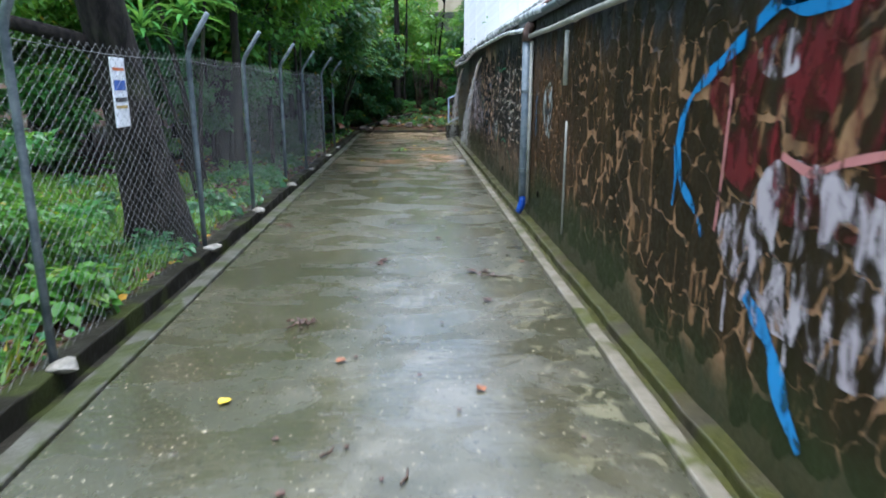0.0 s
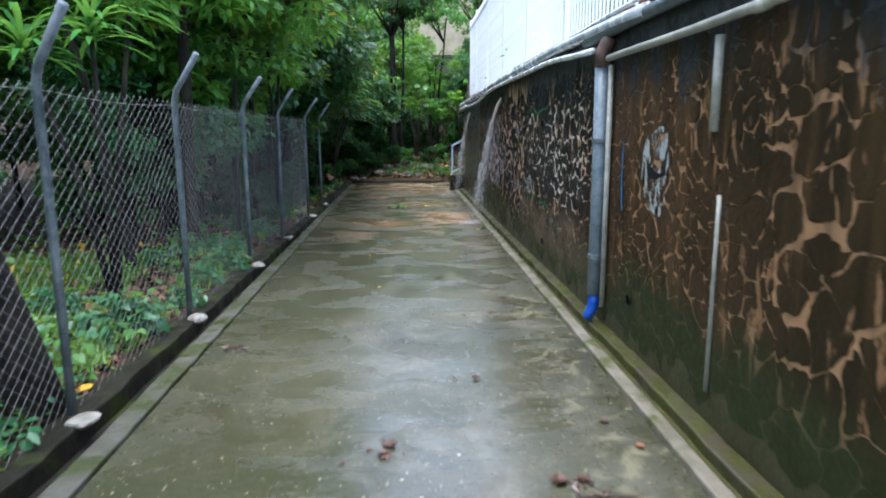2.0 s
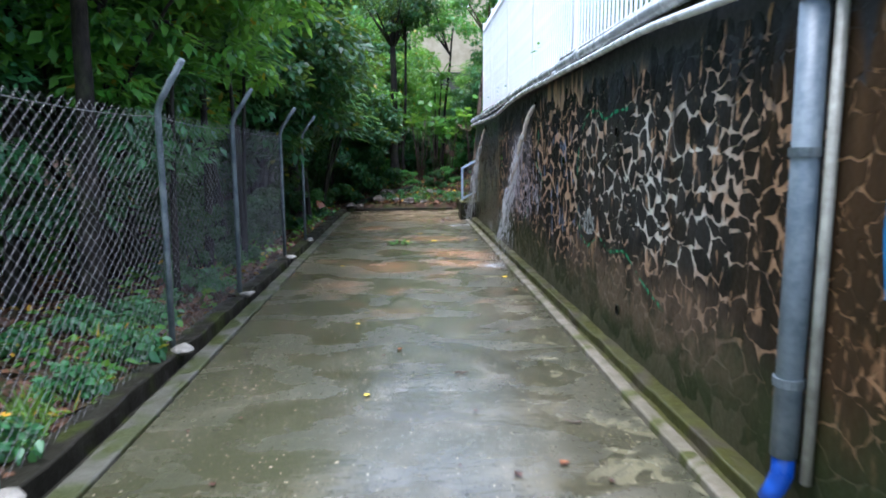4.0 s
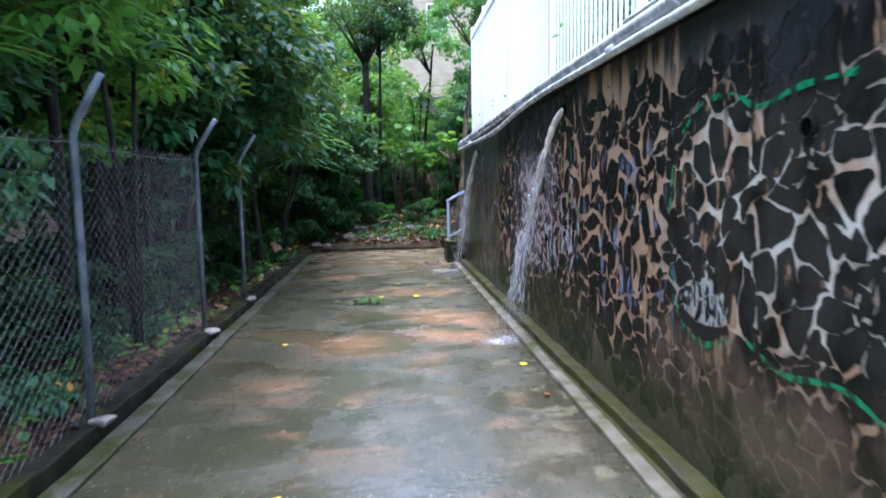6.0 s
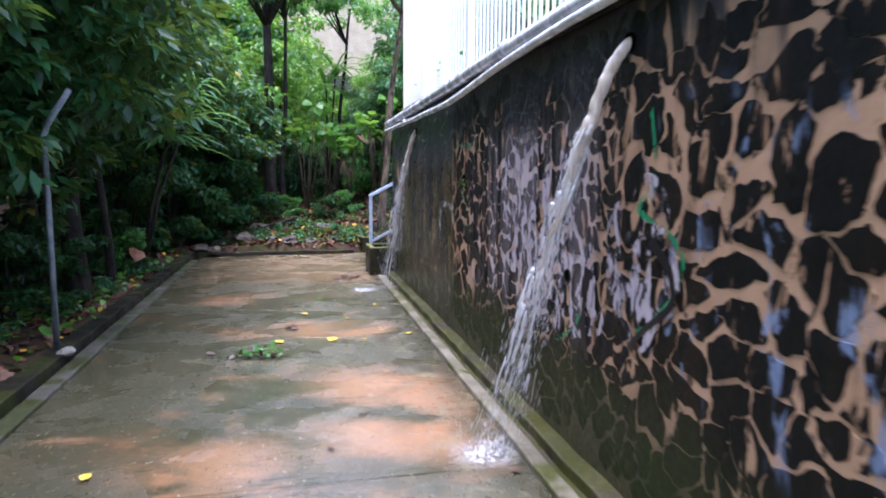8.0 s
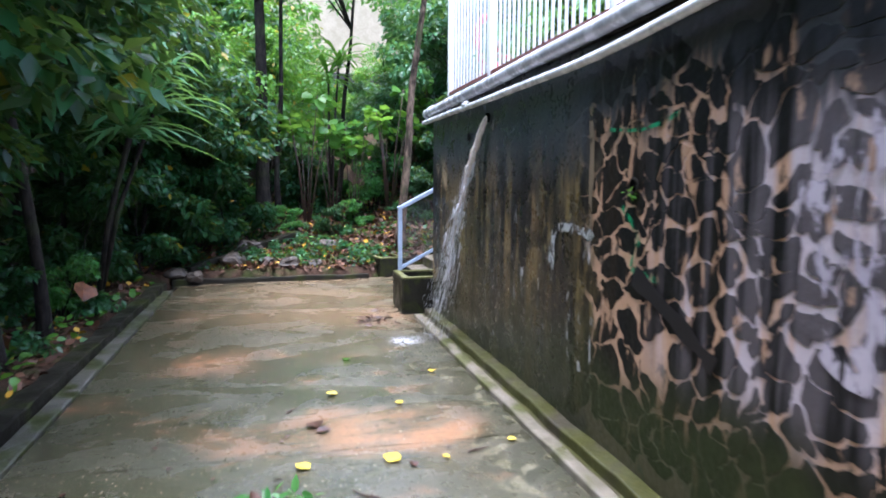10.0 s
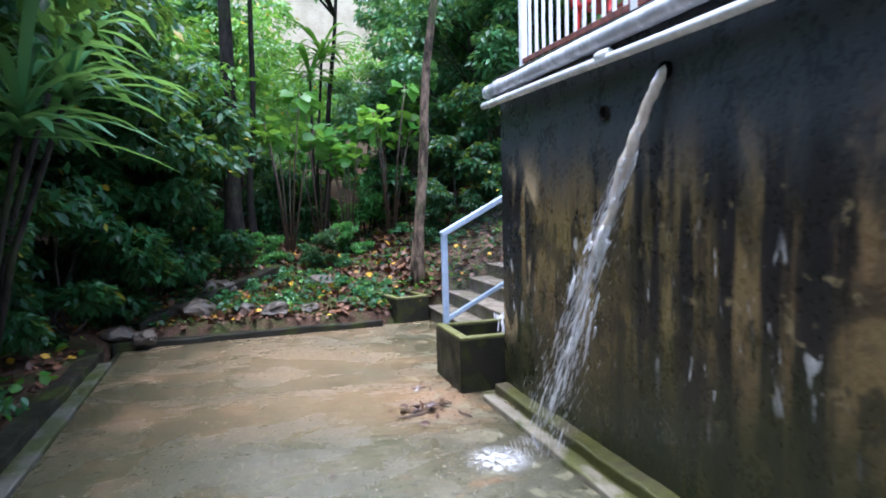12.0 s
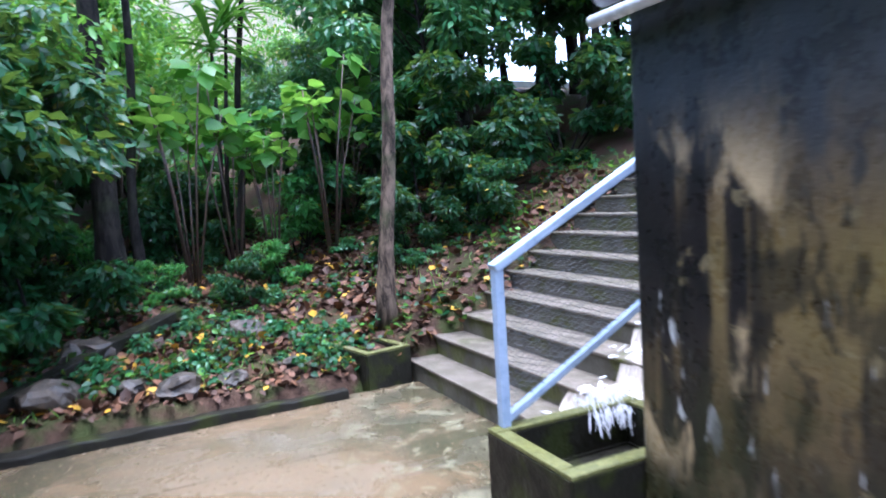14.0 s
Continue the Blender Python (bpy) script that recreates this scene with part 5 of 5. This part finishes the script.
dracaena("dracaena", -2.85, 8.6, 2.2, [(0.0, 0, 0.2), (0.1, 0.6, 0.5), (-0.4, -0.3, 0.0)], "green strap-leaved plant behind the fence", 83, LEAF_MID, 0.55, 0.08)
dracaena("dracaena", -2.6, 12.0, 2.1, [(0.05, 0.1, 0.25), (-0.2, 0.7, 0.6)], "green strap-leaved plant behind the fence", 84, LEAF_MID, 0.55, 0.08)
dracaena("dracaena", -2.45, 14.2, 2.3, [(0.1, 0.0, 0.3), (0.1, -0.8, 0.6)], "strap-leaved plant hanging over the fence", 85, LEAF_BLUE, 0.6, 0.08)


def grass(name, label, n, x0, x1, y0, y1, seed, length=0.14):
    rg = np.random.RandomState(seed)
    x, y = rg.uniform(x0, x1, n), rg.uniform(y0, y1, n)
    keep = np.array([noise.noise(Vector((a * 0.9, b * 0.9, 2))) > -0.15 for a, b in zip(x, y)])
    x, y = x[keep], y[keep]
    p = np.stack([x, y, [ground_height(a, b) - 0.01 for a, b in zip(x, y)]], 1)
    return tagged(leaves(name, p, length, GRASS, rg, droop=-1.0, wide=0.28), label, "grass", kind="stuff")


grass("grass", "short wet grass behind the fence", 34000, -8.5, -2.15, 0.0, 10.5, 91, 0.17)
grass("bank_weeds", "sparse weeds among leaf litter on the bank", 5000, -3.5, 5.0, 24.2, 30.0, 92, 0.10)


def litter(name, label, n, box, seed, material, length):
    rg = np.random.RandomState(seed)
    x, y = rg.uniform(box[0], box[1], n), rg.uniform(box[2], box[3], n)
    p = np.stack([x, y, [ground_height(a, b) + 0.015 for a, b in zip(x, y)]], 1)
    return tagged(leaves(name, p, length, material, rg, droop=0.0, wide=1.5, fine=True), label, "leaf litter", kind="stuff")


k = Mat("brown_litter", 0.6, 0.3)
r = k.island()
k.color(k.mix(k.step(k.math("FRACT", k.math("MULTIPLY", r, 23.0)), 0.93, 0.94), k.mix(r, (0.035, 0.017, 0.010), (0.15, 0.068, 0.032)), (0.48, 0.27, 0.02)))
k.bump(k.noise(40, 3), 0.4, 0.005)
LITTER = k.m
LITTER_DARK = simple("sodden_leaf", (0.025, 0.012, 0.008), (0.09, 0.04, 0.022), 20, 0.4, 0.3)
litter("bank_litter", "wet brown and yellow fallen leaves on the bank", 7500, (-3.6, 4.6, 24.15, 30.0), 101, LITTER, 0.11)
litter("bank_foot_litter", "sodden brown leaves at the foot of the bank", 1100, (-3.2, 1.3, 24.1, 25.7), 103, LITTER, 0.09)
litter("fence_litter", "wet brown fallen leaves along the fence", 2600, (-4.5, -2.12, 0, 23.5), 102, LITTER, 0.10)

def ground_cover(name, label, n, box, seed, material, length):
    rg = np.random.RandomState(seed)
    x, y = rg.uniform(box[0], box[1], n), rg.uniform(box[2], box[3], n)
    keep = np.array([noise.noise(Vector((a * 1.4, b * 1.4, 6))) > -0.05 for a, b in zip(x, y)])
    x, y = x[keep], y[keep]
    p = np.stack([x, y, [ground_height(a, b) + rg.uniform(0.02, 0.14) for a, b in zip(x, y)]], 1)
    return tagged(leaves(name, p, length, material, rg, droop=0.1, wide=1.5, fine=True), label, "plants", kind="stuff")


ground_cover("bank_creeper", "low green creeper leaves over the bank", 8000, (-3.8, 4.8, 24.15, 31.0), 111, LEAF_DARK, 0.085)
ground_cover("bank_seedlings", "pale green seedlings scattered over the bank", 1800, (-3.8, 4.8, 24.15, 31.0), 112, LEAF_LIGHT, 0.075)
ground_cover("bank_foot_creeper", "small green leaves at the foot of the bank", 1300, (-3.2, 1.3, 24.1, 26.0), 114, LEAF_DARK, 0.06)
ground_cover("fence_creeper", "low green weeds along the fence", 7000, (-6.0, -2.12, 0.0, 23.5), 113, LEAF_LIGHT, 0.10)

ground_cover("verge_weeds", "green leafy weeds at the foot of the fence", 700, (-3.0, -2.1, 0.0, 8.0), 115, LEAF_BLUE, 0.085)
litter("verge_litter", "sodden brown leaves along the kerb", 900, (-2.6, -2.1, 0.0, 16.0), 116, LITTER, 0.075)
litter("woods_litter", "orange-brown fallen leaves under the trees behind the fence", 4200, (-5.5, -2.12, 7.5, 23.5), 118, LITTER, 0.10)
ground_cover("gully_creeper", "small dark leaves along the gully below the bank", 1200, (-3.0, 1.4, 24.05, 25.2), 119, LEAF_DARK, 0.07)
litter("gully_litter", "sodden leaves in the gully below the bank", 900, (-3.0, 1.4, 24.05, 25.2), 120, LITTER, 0.08)
litter("slope_litter", "orange-brown fallen leaves on the bank", 3000, (-2.2, 2.0, 24.6, 27.5), 117, LITTER, 0.12)

channel = tagged(part("bank_channel", rough_box(-0.08, 0.08, 0, 2.6, -0.15, 0.12, amp=0.02), DARKKERB), "dark mossy concrete channel edge running up the bank", "kerb", kind="structure")
channel.matrix_basis = pose(-1.75, 24.15, 0.12, 9, 0, -42)

# rocks at the foot of the bank
for i, (x, y, s) in enumerate(((-0.2, 24.3, 0.17), (0.2, 24.35, 0.12), (-0.55, 24.4, 0.14), (-1.1, 24.5, 0.2), (0.7, 24.45, 0.1), (-1.9, 24.0, 0.16), (-1.6, 23.75, 0.12), (-0.9, 25.3, 0.22), (0.5, 25.4, 0.16))):
    t = thing("rock", "wet grey-brown rock among fallen leaves", "rock", pose(x, y, ground_height(x, y) + s * 0.2, 0, 0, i * 61), group="rocks on the bank")
    bm = bmesh.new()
    bmesh.ops.create_icosphere(bm, subdivisions=3, radius=s)
    for v in bm.verts:
        v.co += noise.noise_vector(v.co * (2.2 / s * 0.4) + Vector((i * 3, 0, 0))) * s * 0.45 + noise.noise_vector(v.co * (2.2 / s) + Vector((i * 5, 1, 0))) * s * 0.22
        v.co.z *= 0.65
    part("boulder", bm, ROCK, t)

# ---- distance ----
far_wall = tagged(part("backdrop_wall", box_bm(-30, 30, 40.0, 40.5, 0, 5.9, 0.02), GREYWALL), "dark grey retaining wall beyond the trees", "wall", kind="structure")
house = thing("house", "cream rendered building half hidden behind trees", "house", pose(4.6, 47.0, 3.5))
part("wall", box_bm(-5.5, 5.5, -3, 3, 0, 9, 0.02), CREAM, house)
part("roof", box_bm(-5.9, 5.9, -3.4, 3.4, 9, 9.4, 0.05), GREYWALL, house)
for i in range(4):
    for j in (1,):
        w = part("window", box_bm(-4.4 + i * 2.6 - 0.6, -4.4 + i * 2.6 + 0.6, -3.06, -2.9, 3.6 + j * 2.9, 5.0 + j * 2.9, 0.01), WHITEBAR, house)
        part("pane", box_bm(-4.4 + i * 2.6 - 0.52, -4.4 + i * 2.6 + 0.52, -3.075, -3.05, 3.68 + j * 2.9, 4.92 + j * 2.9, 0), GLASS, w)

# ---- fallen things on the path ----
def twig(x, y, ln, turn, seed, side=2):
    rg = np.random.RandomState(seed)
    t = thing("twig", "dark wet fallen twig lying on the path", "twig", pose(x, y, 0.012, 0, 0, turn), group="fallen twigs")
    pts = [(ln * (f - 0.5), 0.05 * ln * math.sin(f * 5 + seed), 0.004 * math.sin(f * 9)) for f in np.linspace(0, 1, 7)]
    pcs = [tube(pts, [0.006, 0.007, 0.006, 0.006, 0.005, 0.004, 0.002], 6)]
    for s in range(side):
        p = Vector(pts[2 + s])
        pcs.append(tube([p, p + Vector((ln * 0.14, ln * 0.12 * (1 if s % 2 else -1), 0.012))], [0.004, 0.001], 5))
    obj("stick", *joined(pcs), STICK, t, smooth=True)


for i, (x, y, ln, a, s) in enumerate(((0.72, 5.35, 0.30, 3, 1), (-1.55, 7.55, 0.35, 150, 3), (-0.85, 4.2, 0.12, 70, 4), (-0.75, 4.25, 0.14, 10, 3), (0.05, 16.6, 0.20, 130, 1), (-0.2, 16.5, 0.14, 40, 2), (0.75, 17.0, 0.14, 20, 1),
                                      (0.72, 8.9, 0.1, 160, 0), (0.35, 15.0, 0.1, 30, 0), (0.6, 20.6, 0.34, 15, 4), (0.75, 20.75, 0.25, 60, 3), (0.9, 20.5, 0.2, 100, 3), (-0.3, 17.9, 0.10, 60, 1), (0.15, 9.8, 0.1, 10, 0), (-0.4, 2.6, 0.1, 60, 0), (-0.05, 2.4, 0.12, 75, 0))):
    twig(x, y, ln, a, i, s)


def fallen_leaf(x, y, turn, size, material, label):
    t = thing("fallen_leaf", label, "leaf", pose(x, y, 0.012, 4, 3, turn), group="fallen leaves")
    vs = [(a * size * 2.0, (b - 0.5) * size, abs(a) * size * 0.5 + 0.15 * size * (b - 0.5) ** 2) for a, b, _ in LEAF_SHAPE]
    obj("blade", vs, LEAF_TRIS, material, t)
    obj("stalk", *tube([(0, -0.5 * size, 0.0), (0.05 * size, -0.8 * size, 0.004)], 0.0012, 4), STICK, t)


rg = np.random.RandomState(7)
for x, y, sz, m in ((0.35, 3.2, 0.07, 0), (-0.45, 3.6, 0.07, 0), (-1.0, 3.1, 0.08, 2), (-0.55, 2.3, 0.05, 1), (0.25, 6.8, 0.07, 1), (1.0, 5.8, 0.06, 0), (0.9, 6.1, 0.06, 1), (0.55, 4.7, 0.08, 1), (0.5, 5.5, 0.1, 1), (0.62, 5.5, 0.08, 1), (-0.3, 5.9, 0.09, 1), (-0.34, 5.8, 0.06, 1),
                    (0.55, 8.4, 0.06, 0), (0.3, 8.3, 0.05, 1), (0.1, 14.5, 0.05, 1), (1.0, 13.4, 0.08, 2), (0.0, 18.2, 0.09, 2), (0.85, 18.6, 0.08, 2), (-1.15, 14.4, 0.07, 2), (0.35, 16.9, 0.06, 1), (1.05, 14.0, 0.05, 1), (1.0, 12.6, 0.06, 0), (0.55, 16.95, 0.05, 2), (0.45, 17.9, 0.07, 2),
                    (0.25, 17.0, 0.12, 2), (-0.25, 17.0, 0.10, 2), (-0.15, 17.6, 0.13, 1), (-0.1, 17.5, 0.1, 1), (1.0, 17.1, 0.06, 2), (0.2, 19.1, 0.08, 3), (-0.7, 11.2, 0.05, 2), (-0.3, 10.4, 0.05, 0), (0.65, 10.9, 0.06, 1), (-0.5, 9.4, 0.05, 2)):
    fallen_leaf(x, y, rg.uniform(0, 360), sz, (DEAD, LITTER_DARK, YELLOWLEAF, LEAF_LIGHT)[m], ("orange-brown fallen leaf on the wet path", "dark brown fallen leaf on the wet path", "bright yellow fallen leaf on the wet path", "green fallen leaf on the wet path")[m])
for i in range(70):
    fallen_leaf(rg.uniform(-1.5, 1.05), rg.uniform(1.5, 22), rg.uniform(0, 360), rg.uniform(0.02, 0.04), LITTER_DARK, "small brown fallen leaf on the wet path")


def sprig(x, y, seed, green=True):
    """A broken twig with green leaves."""
    rgs = np.random.RandomState(seed)
    t = thing("leafy_sprig", "broken twig with green and brown leaves on the path" if green else "broken twig with sodden brown leaves on the path", "twig", pose(x, y, 0.01))
    pcs = [tube([(0.18 * math.cos(a), 0.12 * math.sin(a), 0.01), (0, 0, 0.03), (-0.16 * math.cos(a + 0.5), -0.1 * math.sin(a + 0.5), 0.01)], 0.005, 5) for a in (0.3, 1.5, 2.6)]
    obj("stick", *joined(pcs), STICK, t)
    c = rgs.normal(0, 1, (34, 3)) * (0.12, 0.09, 0.0) + (0, 0, 0.03)
    if green:
        leaves("foliage", c, 0.08, LEAF_MID, rgs, t, droop=-0.1, fine=True)
    c = rgs.normal(0, 1, (26, 3)) * (0.14, 0.10, 0.0) + (-0.05, 0, 0.02)
    leaves("dead_leaves", c, 0.08, LITTER_DARK, rgs, t, droop=0.0, fine=True)


def dry_leaf(x, y, z, size, turn):
    t = thing("dry_leaf", "large curled orange-brown dead leaf caught in weeds", "leaf", pose(x, y, z, 50, 20, turn))
    vs = [(a * size * 2.2, (b - 0.5) * size, abs(a) * size * 0.9 - 0.3 * size * (b - 0.5) ** 2) for a, b, _ in LEAF_SHAPE]
    obj("blade", vs, LEAF_TRIS, DEAD, t)
    obj("stalk", *tube([(0, -0.5 * size, 0), (0.05 * size, -0.85 * size, 0.01)], 0.002, 4), STICK, t)


dry_leaf(-2.35, 20.9, 0.42, 0.26, 40)
dry_leaf(-2.5, 19.2, 0.3, 0.2, 120)
sprig(-0.42, 16.55, 5)
sprig(0.72, 20.7, 6, False)
for i, (x, y) in enumerate(((-0.78, 4.25), (-0.32, 5.85), (0.6, 5.45), (-1.5, 7.5), (0.8, 21.2))):
    t = thing("leaf_clump", "small clump of sodden brown leaves on the path", "leaf litter", pose(x, y, 0.008), group="leaf clumps")
    leaves("clump", rg.normal(0, 1, (14, 3)) * (0.05, 0.04, 0) + (0, 0, 0.008), 0.05, LITTER_DARK, rg, t, droop=0.0, fine=True)["kind"] = "stuff"

# ---- paint on the wall ----
def ribbon(name, pts, width, material, label, x=0.012, closed=False):
    """A sprayed line along points (y, z) of the wall."""
    t = thing(name, label, "graffiti", pose(WALL_X - x, 0, 0), group="graffiti")
    if closed:
        pts = pts + pts[:1]
    dense = []
    for a, b in zip(pts, pts[1:]):
        for f in np.linspace(0, 1, 8, endpoint=False):
            dense.append((a[0] + (b[0] - a[0]) * f, a[1] + (b[1] - a[1]) * f))
    dense.append(pts[-1])
    for _ in range(6):
        dense = [dense[0]] + [((p[0] + 2 * q[0] + r[0]) / 4, (p[1] + 2 * q[1] + r[1]) / 4) for p, q, r in zip(dense, dense[1:], dense[2:])] + [dense[-1]]
    vs, fs = [], []
    for i, p in enumerate(dense):
        a, b = dense[max(0, i - 1)], dense[min(len(dense) - 1, i + 1)]
        ln = math.hypot(b[0] - a[0], b[1] - a[1]) or 1
        ny, nz = -(b[1] - a[1]) / ln, (b[0] - a[0]) / ln
        w = width * (0.8 + 0.7 * noise.noise(Vector((p[0] * 6, p[1] * 6, 3))))
        vs += [(0, p[0] + ny * w, p[1] + nz * w), (0, p[0] - ny * w, p[1] - nz * w)]
    fs = [(2 * i, 2 * i + 1, 2 * i + 3, 2 * i + 2) for i in range(len(dense) - 1)]
    return obj("paint", vs, fs, material, t)


def patch(name, cy, cz, ry, rz, material, label, seed, x=0.0105):
    t = thing(name, label, "graffiti", pose(WALL_X - x, cy, cz), group="graffiti")
    vs = [(0, 0, 0)]
    for i in range(48):
        a = 2 * math.pi * i / 48
        f = 1 + 0.28 * noise.noise(Vector((math.cos(a) * 1.6, math.sin(a) * 1.6, seed)))
        vs.append((0, ry * f * math.cos(a), rz * f * math.sin(a)))
    return obj("paint", vs, [(0, 1 + i, 1 + (i + 1) % 48) for i in range(48)], material, t)


BLUE_P = paint_material("blue_spray", (0.02, 0.27, 0.60), 0.56, 9, (0.02, 0.14, 0.32), 0.1)
RED_P = paint_material("red_spray", (0.17, 0.010, 0.013), 0.46, 8, (0.035, 0.005, 0.006), 0.12)
WHITE_P = paint_material("white_paint", (0.52, 0.47, 0.47), 0.46, 7, (0.30, 0.24, 0.26), 0.08)
PINK_P = paint_material("pink_paint", (0.55, 0.22, 0.20), 0.6, 9)
GREEN_P = paint_material("green_spray", (0.012, 0.30, 0.11), 0.5, 10, (0.01, 0.14, 0.06), 0.1)
PALE_P = paint_material("pale_paint", (0.42, 0.44, 0.41), 0.48, 14, (0.26, 0.27, 0.25))
TANSTREAK_P = paint_material("tan_streak", (0.20, 0.15, 0.09), 0.55, 8)
BLACK_P = paint_material("black_paint", (0.006, 0.006, 0.008), 0.75, 8)
LILAC_P = paint_material("lilac_paint", (0.50, 0.45, 0.47), 0.45, 9, (0.30, 0.27, 0.32), 0.05)
patch("graffiti", 2.25, 1.50, 0.78, 0.40, RED_P, "dark red sprayed upper half of a figure", 2)
patch("graffiti", 2.12, 0.98, 0.62, 0.38, WHITE_P, "worn white painted lower half of a figure", 4, 0.0118)
patch("graffiti", 2.5, 1.72, 0.16, 0.09, WHITE_P, "white painted patch on the wall", 5, 0.013)
ribbon("graffiti", [(2.2, 1.93), (2.55, 1.93), (2.75, 1.82), (3.05, 1.68), (3.3, 1.55), (3.4, 1.32), (3.32, 1.12), (3.1, 1.0), (3.0, 0.90)], 0.032, BLUE_P, "bright blue sprayed outline on the wall")
ribbon("graffiti", [(3.42, 1.30), (3.38, 1.15), (3.40, 0.98)], 0.017, BLUE_P, "blue paint drip on the wall")
ribbon("graffiti", [(2.55, 0.75), (2.3, 0.60), (2.2, 0.42), (2.05, 0.30)], 0.05, BLUE_P, "bright blue sprayed outline on the wall")
ribbon("graffiti", [(2.6, 1.98), (2.3, 1.86), (2.05, 1.93)], 0.041, BLUE_P, "blue sprayed crest on the wall")
ribbon("graffiti", [(2.85, 1.62), (2.86, 1.2), (2.88, 0.95)], 0.015, PINK_P, "pink paint drip on the wall", 0.0135)
ribbon("graffiti", [(2.4, 1.35), (2.2, 1.30), (2.05, 1.36), (1.8, 1.42)], 0.019, PINK_P, "pink sprayed stroke on the wall", 0.0135)
for i, y in enumerate((2.7, 2.45, 2.2, 2.0)):
    ribbon("graffiti", [(y, 1.0 + 0.05 * i), (y + 0.02, 0.75), (y + 0.01, 0.52)], 0.016, WHITE_P, "white paint drip on the wall", 0.0135)
patch("graffiti", 6.82, 1.37, 0.26, 0.27, PALE_P, "pale grey sprayed round face", 8, 0.0125)
ribbon("graffiti", [(6.95, 1.38), (6.8, 1.33), (6.65, 1.38)], 0.035, BLACK_P, "dark mouth of the painted face", 0.0145)
ribbon("graffiti", [(7.45, 1.58), (7.47, 1.3), (7.43, 1.05)], 0.010, BLUE_P, "blue sprayed mark beside the pipe", 0.0125)
ribbon("graffiti", [(11.45, 1.62), (11.5, 1.25), (11.42, 0.95), (11.35, 0.82), (11.1, 0.72), (10.85, 0.82)], 0.014, GREEN_P, "green sprayed outline on the dark wall")
ribbon("graffiti", [(11.35, 1.78), (11.15, 1.92), (10.85, 1.92), (10.68, 1.82), (10.4, 1.88), (10.1, 1.88)], 0.015, GREEN_P, "green sprayed outline on the dark wall")
ribbon("graffiti", [(10.75, 0.86), (10.45, 0.76), (10.1, 0.84), (9.7, 0.66), (9.3, 0.55)], 0.014, GREEN_P, "green sprayed outline on the dark wall")
patch("graffiti", 11.08, 0.94, 0.22, 0.12, PALE_P, "white sprayed patch with drips", 9, 0.0125)
ribbon("graffiti", [(11.35, 0.86), (11.1, 0.79), (10.85, 0.86)], 0.035, BLACK_P, "black line under the white patch", 0.0145)
patch("graffiti", 14.75, 1.35, 0.75, 0.46, LILAC_P, "faded lilac sprayed lettering", 13, 0.0122)
patch("graffiti", 14.3, 1.0, 0.55, 0.34, LILAC_P, "faded lilac sprayed lettering", 14, 0.0124)
patch("graffiti", 13.45, 1.2, 0.3, 0.34, LILAC_P, "pale lilac sprayed patch on the wall", 15, 0.0122)
ribbon("graffiti", [(13.36, 1.3), (13.2, 1.2), (13.16, 1.06), (13.4, 0.9), (13.5, 0.8)], 0.022, BLACK_P, "black outline of a sprayed heart shape", 0.0142)
ribbon("graffiti", [(13.4, 1.86), (13.32, 1.55), (13.5, 1.42), (13.25, 1.36), (13.1, 1.25), (13.2, 1.05), (13.45, 0.88)], 0.015, GREEN_P, "green sprayed outline on the dark wall")
ribbon("graffiti", [(13.95, 1.1), (14.0, 0.8), (13.93, 0.62)], 0.035, BLACK_P, "black sprayed stroke on the wall", 0.0142)
ribbon("graffiti", [(13.95, 0.95), (14.1, 0.75), (14.35, 0.62)], 0.012, GREEN_P, "green sprayed stroke on the dark wall")
ribbon("graffiti", [(17.5, 0.92), (17.48, 1.25), (17.3, 1.29), (16.95, 1.27), (16.85, 1.2)], 0.045, PALE_P, "white sprayed corner on the dark wall", 0.006)
ribbon("graffiti", [(16.96, 2.0), (16.95, 1.6), (16.97, 1.3)], 0.04, TANSTREAK_P, "tan mortar streak down the wall", 0.006)
ribbon("graffiti", [(16.75, 1.85), (16.4, 1.82), (16.1, 1.88)], 0.012, GREEN_P, "green sprayed stroke on the dark wall")
ribbon("graffiti", [(16.6, 1.45), (16.4, 1.30), (16.5, 1.12), (16.25, 1.1)], 0.019, GREEN_P, "green sprayed stroke on the dark wall")
ribbon("graffiti", [(16.45, 1.1), (16.1, 0.95), (15.8, 0.8)], 0.05, BLACK_P, "black sprayed stroke on the wall", 0.0142)
for i, y in enumerate((17.2, 17.05, 16.9)):
    ribbon("graffiti", [(y, 0.78 + 0.3 * (i > 2)), (y + 0.02, 0.6 + 0.25 * (i > 2)), (y, 0.42 + 0.3 * (i > 2))], 0.016, PALE_P, "faded white drip on the dark wall", 0.006)

# ---- stones of the wall, last ----
rest = []
sr = np.random.RandomState(9)
for y, z, poly in stone_outlines():
    h = sr.uniform(0.002, 0.0045) * float(np.interp(y, [16.2, 16.9], [1, 0.3])) * float(np.interp(z, [0.35, 0.9], [0.25, 1]))
    if 9.3 < y < 11.4:
        obj("stone", *stone_mesh(poly, h), STONE, wall)
    else:
        rest.append(stone_mesh(poly, h))
ob = obj("far_stones", *joined(rest), STONE, wall, "blackened wall stones")
ob["kind"] = "stuff"
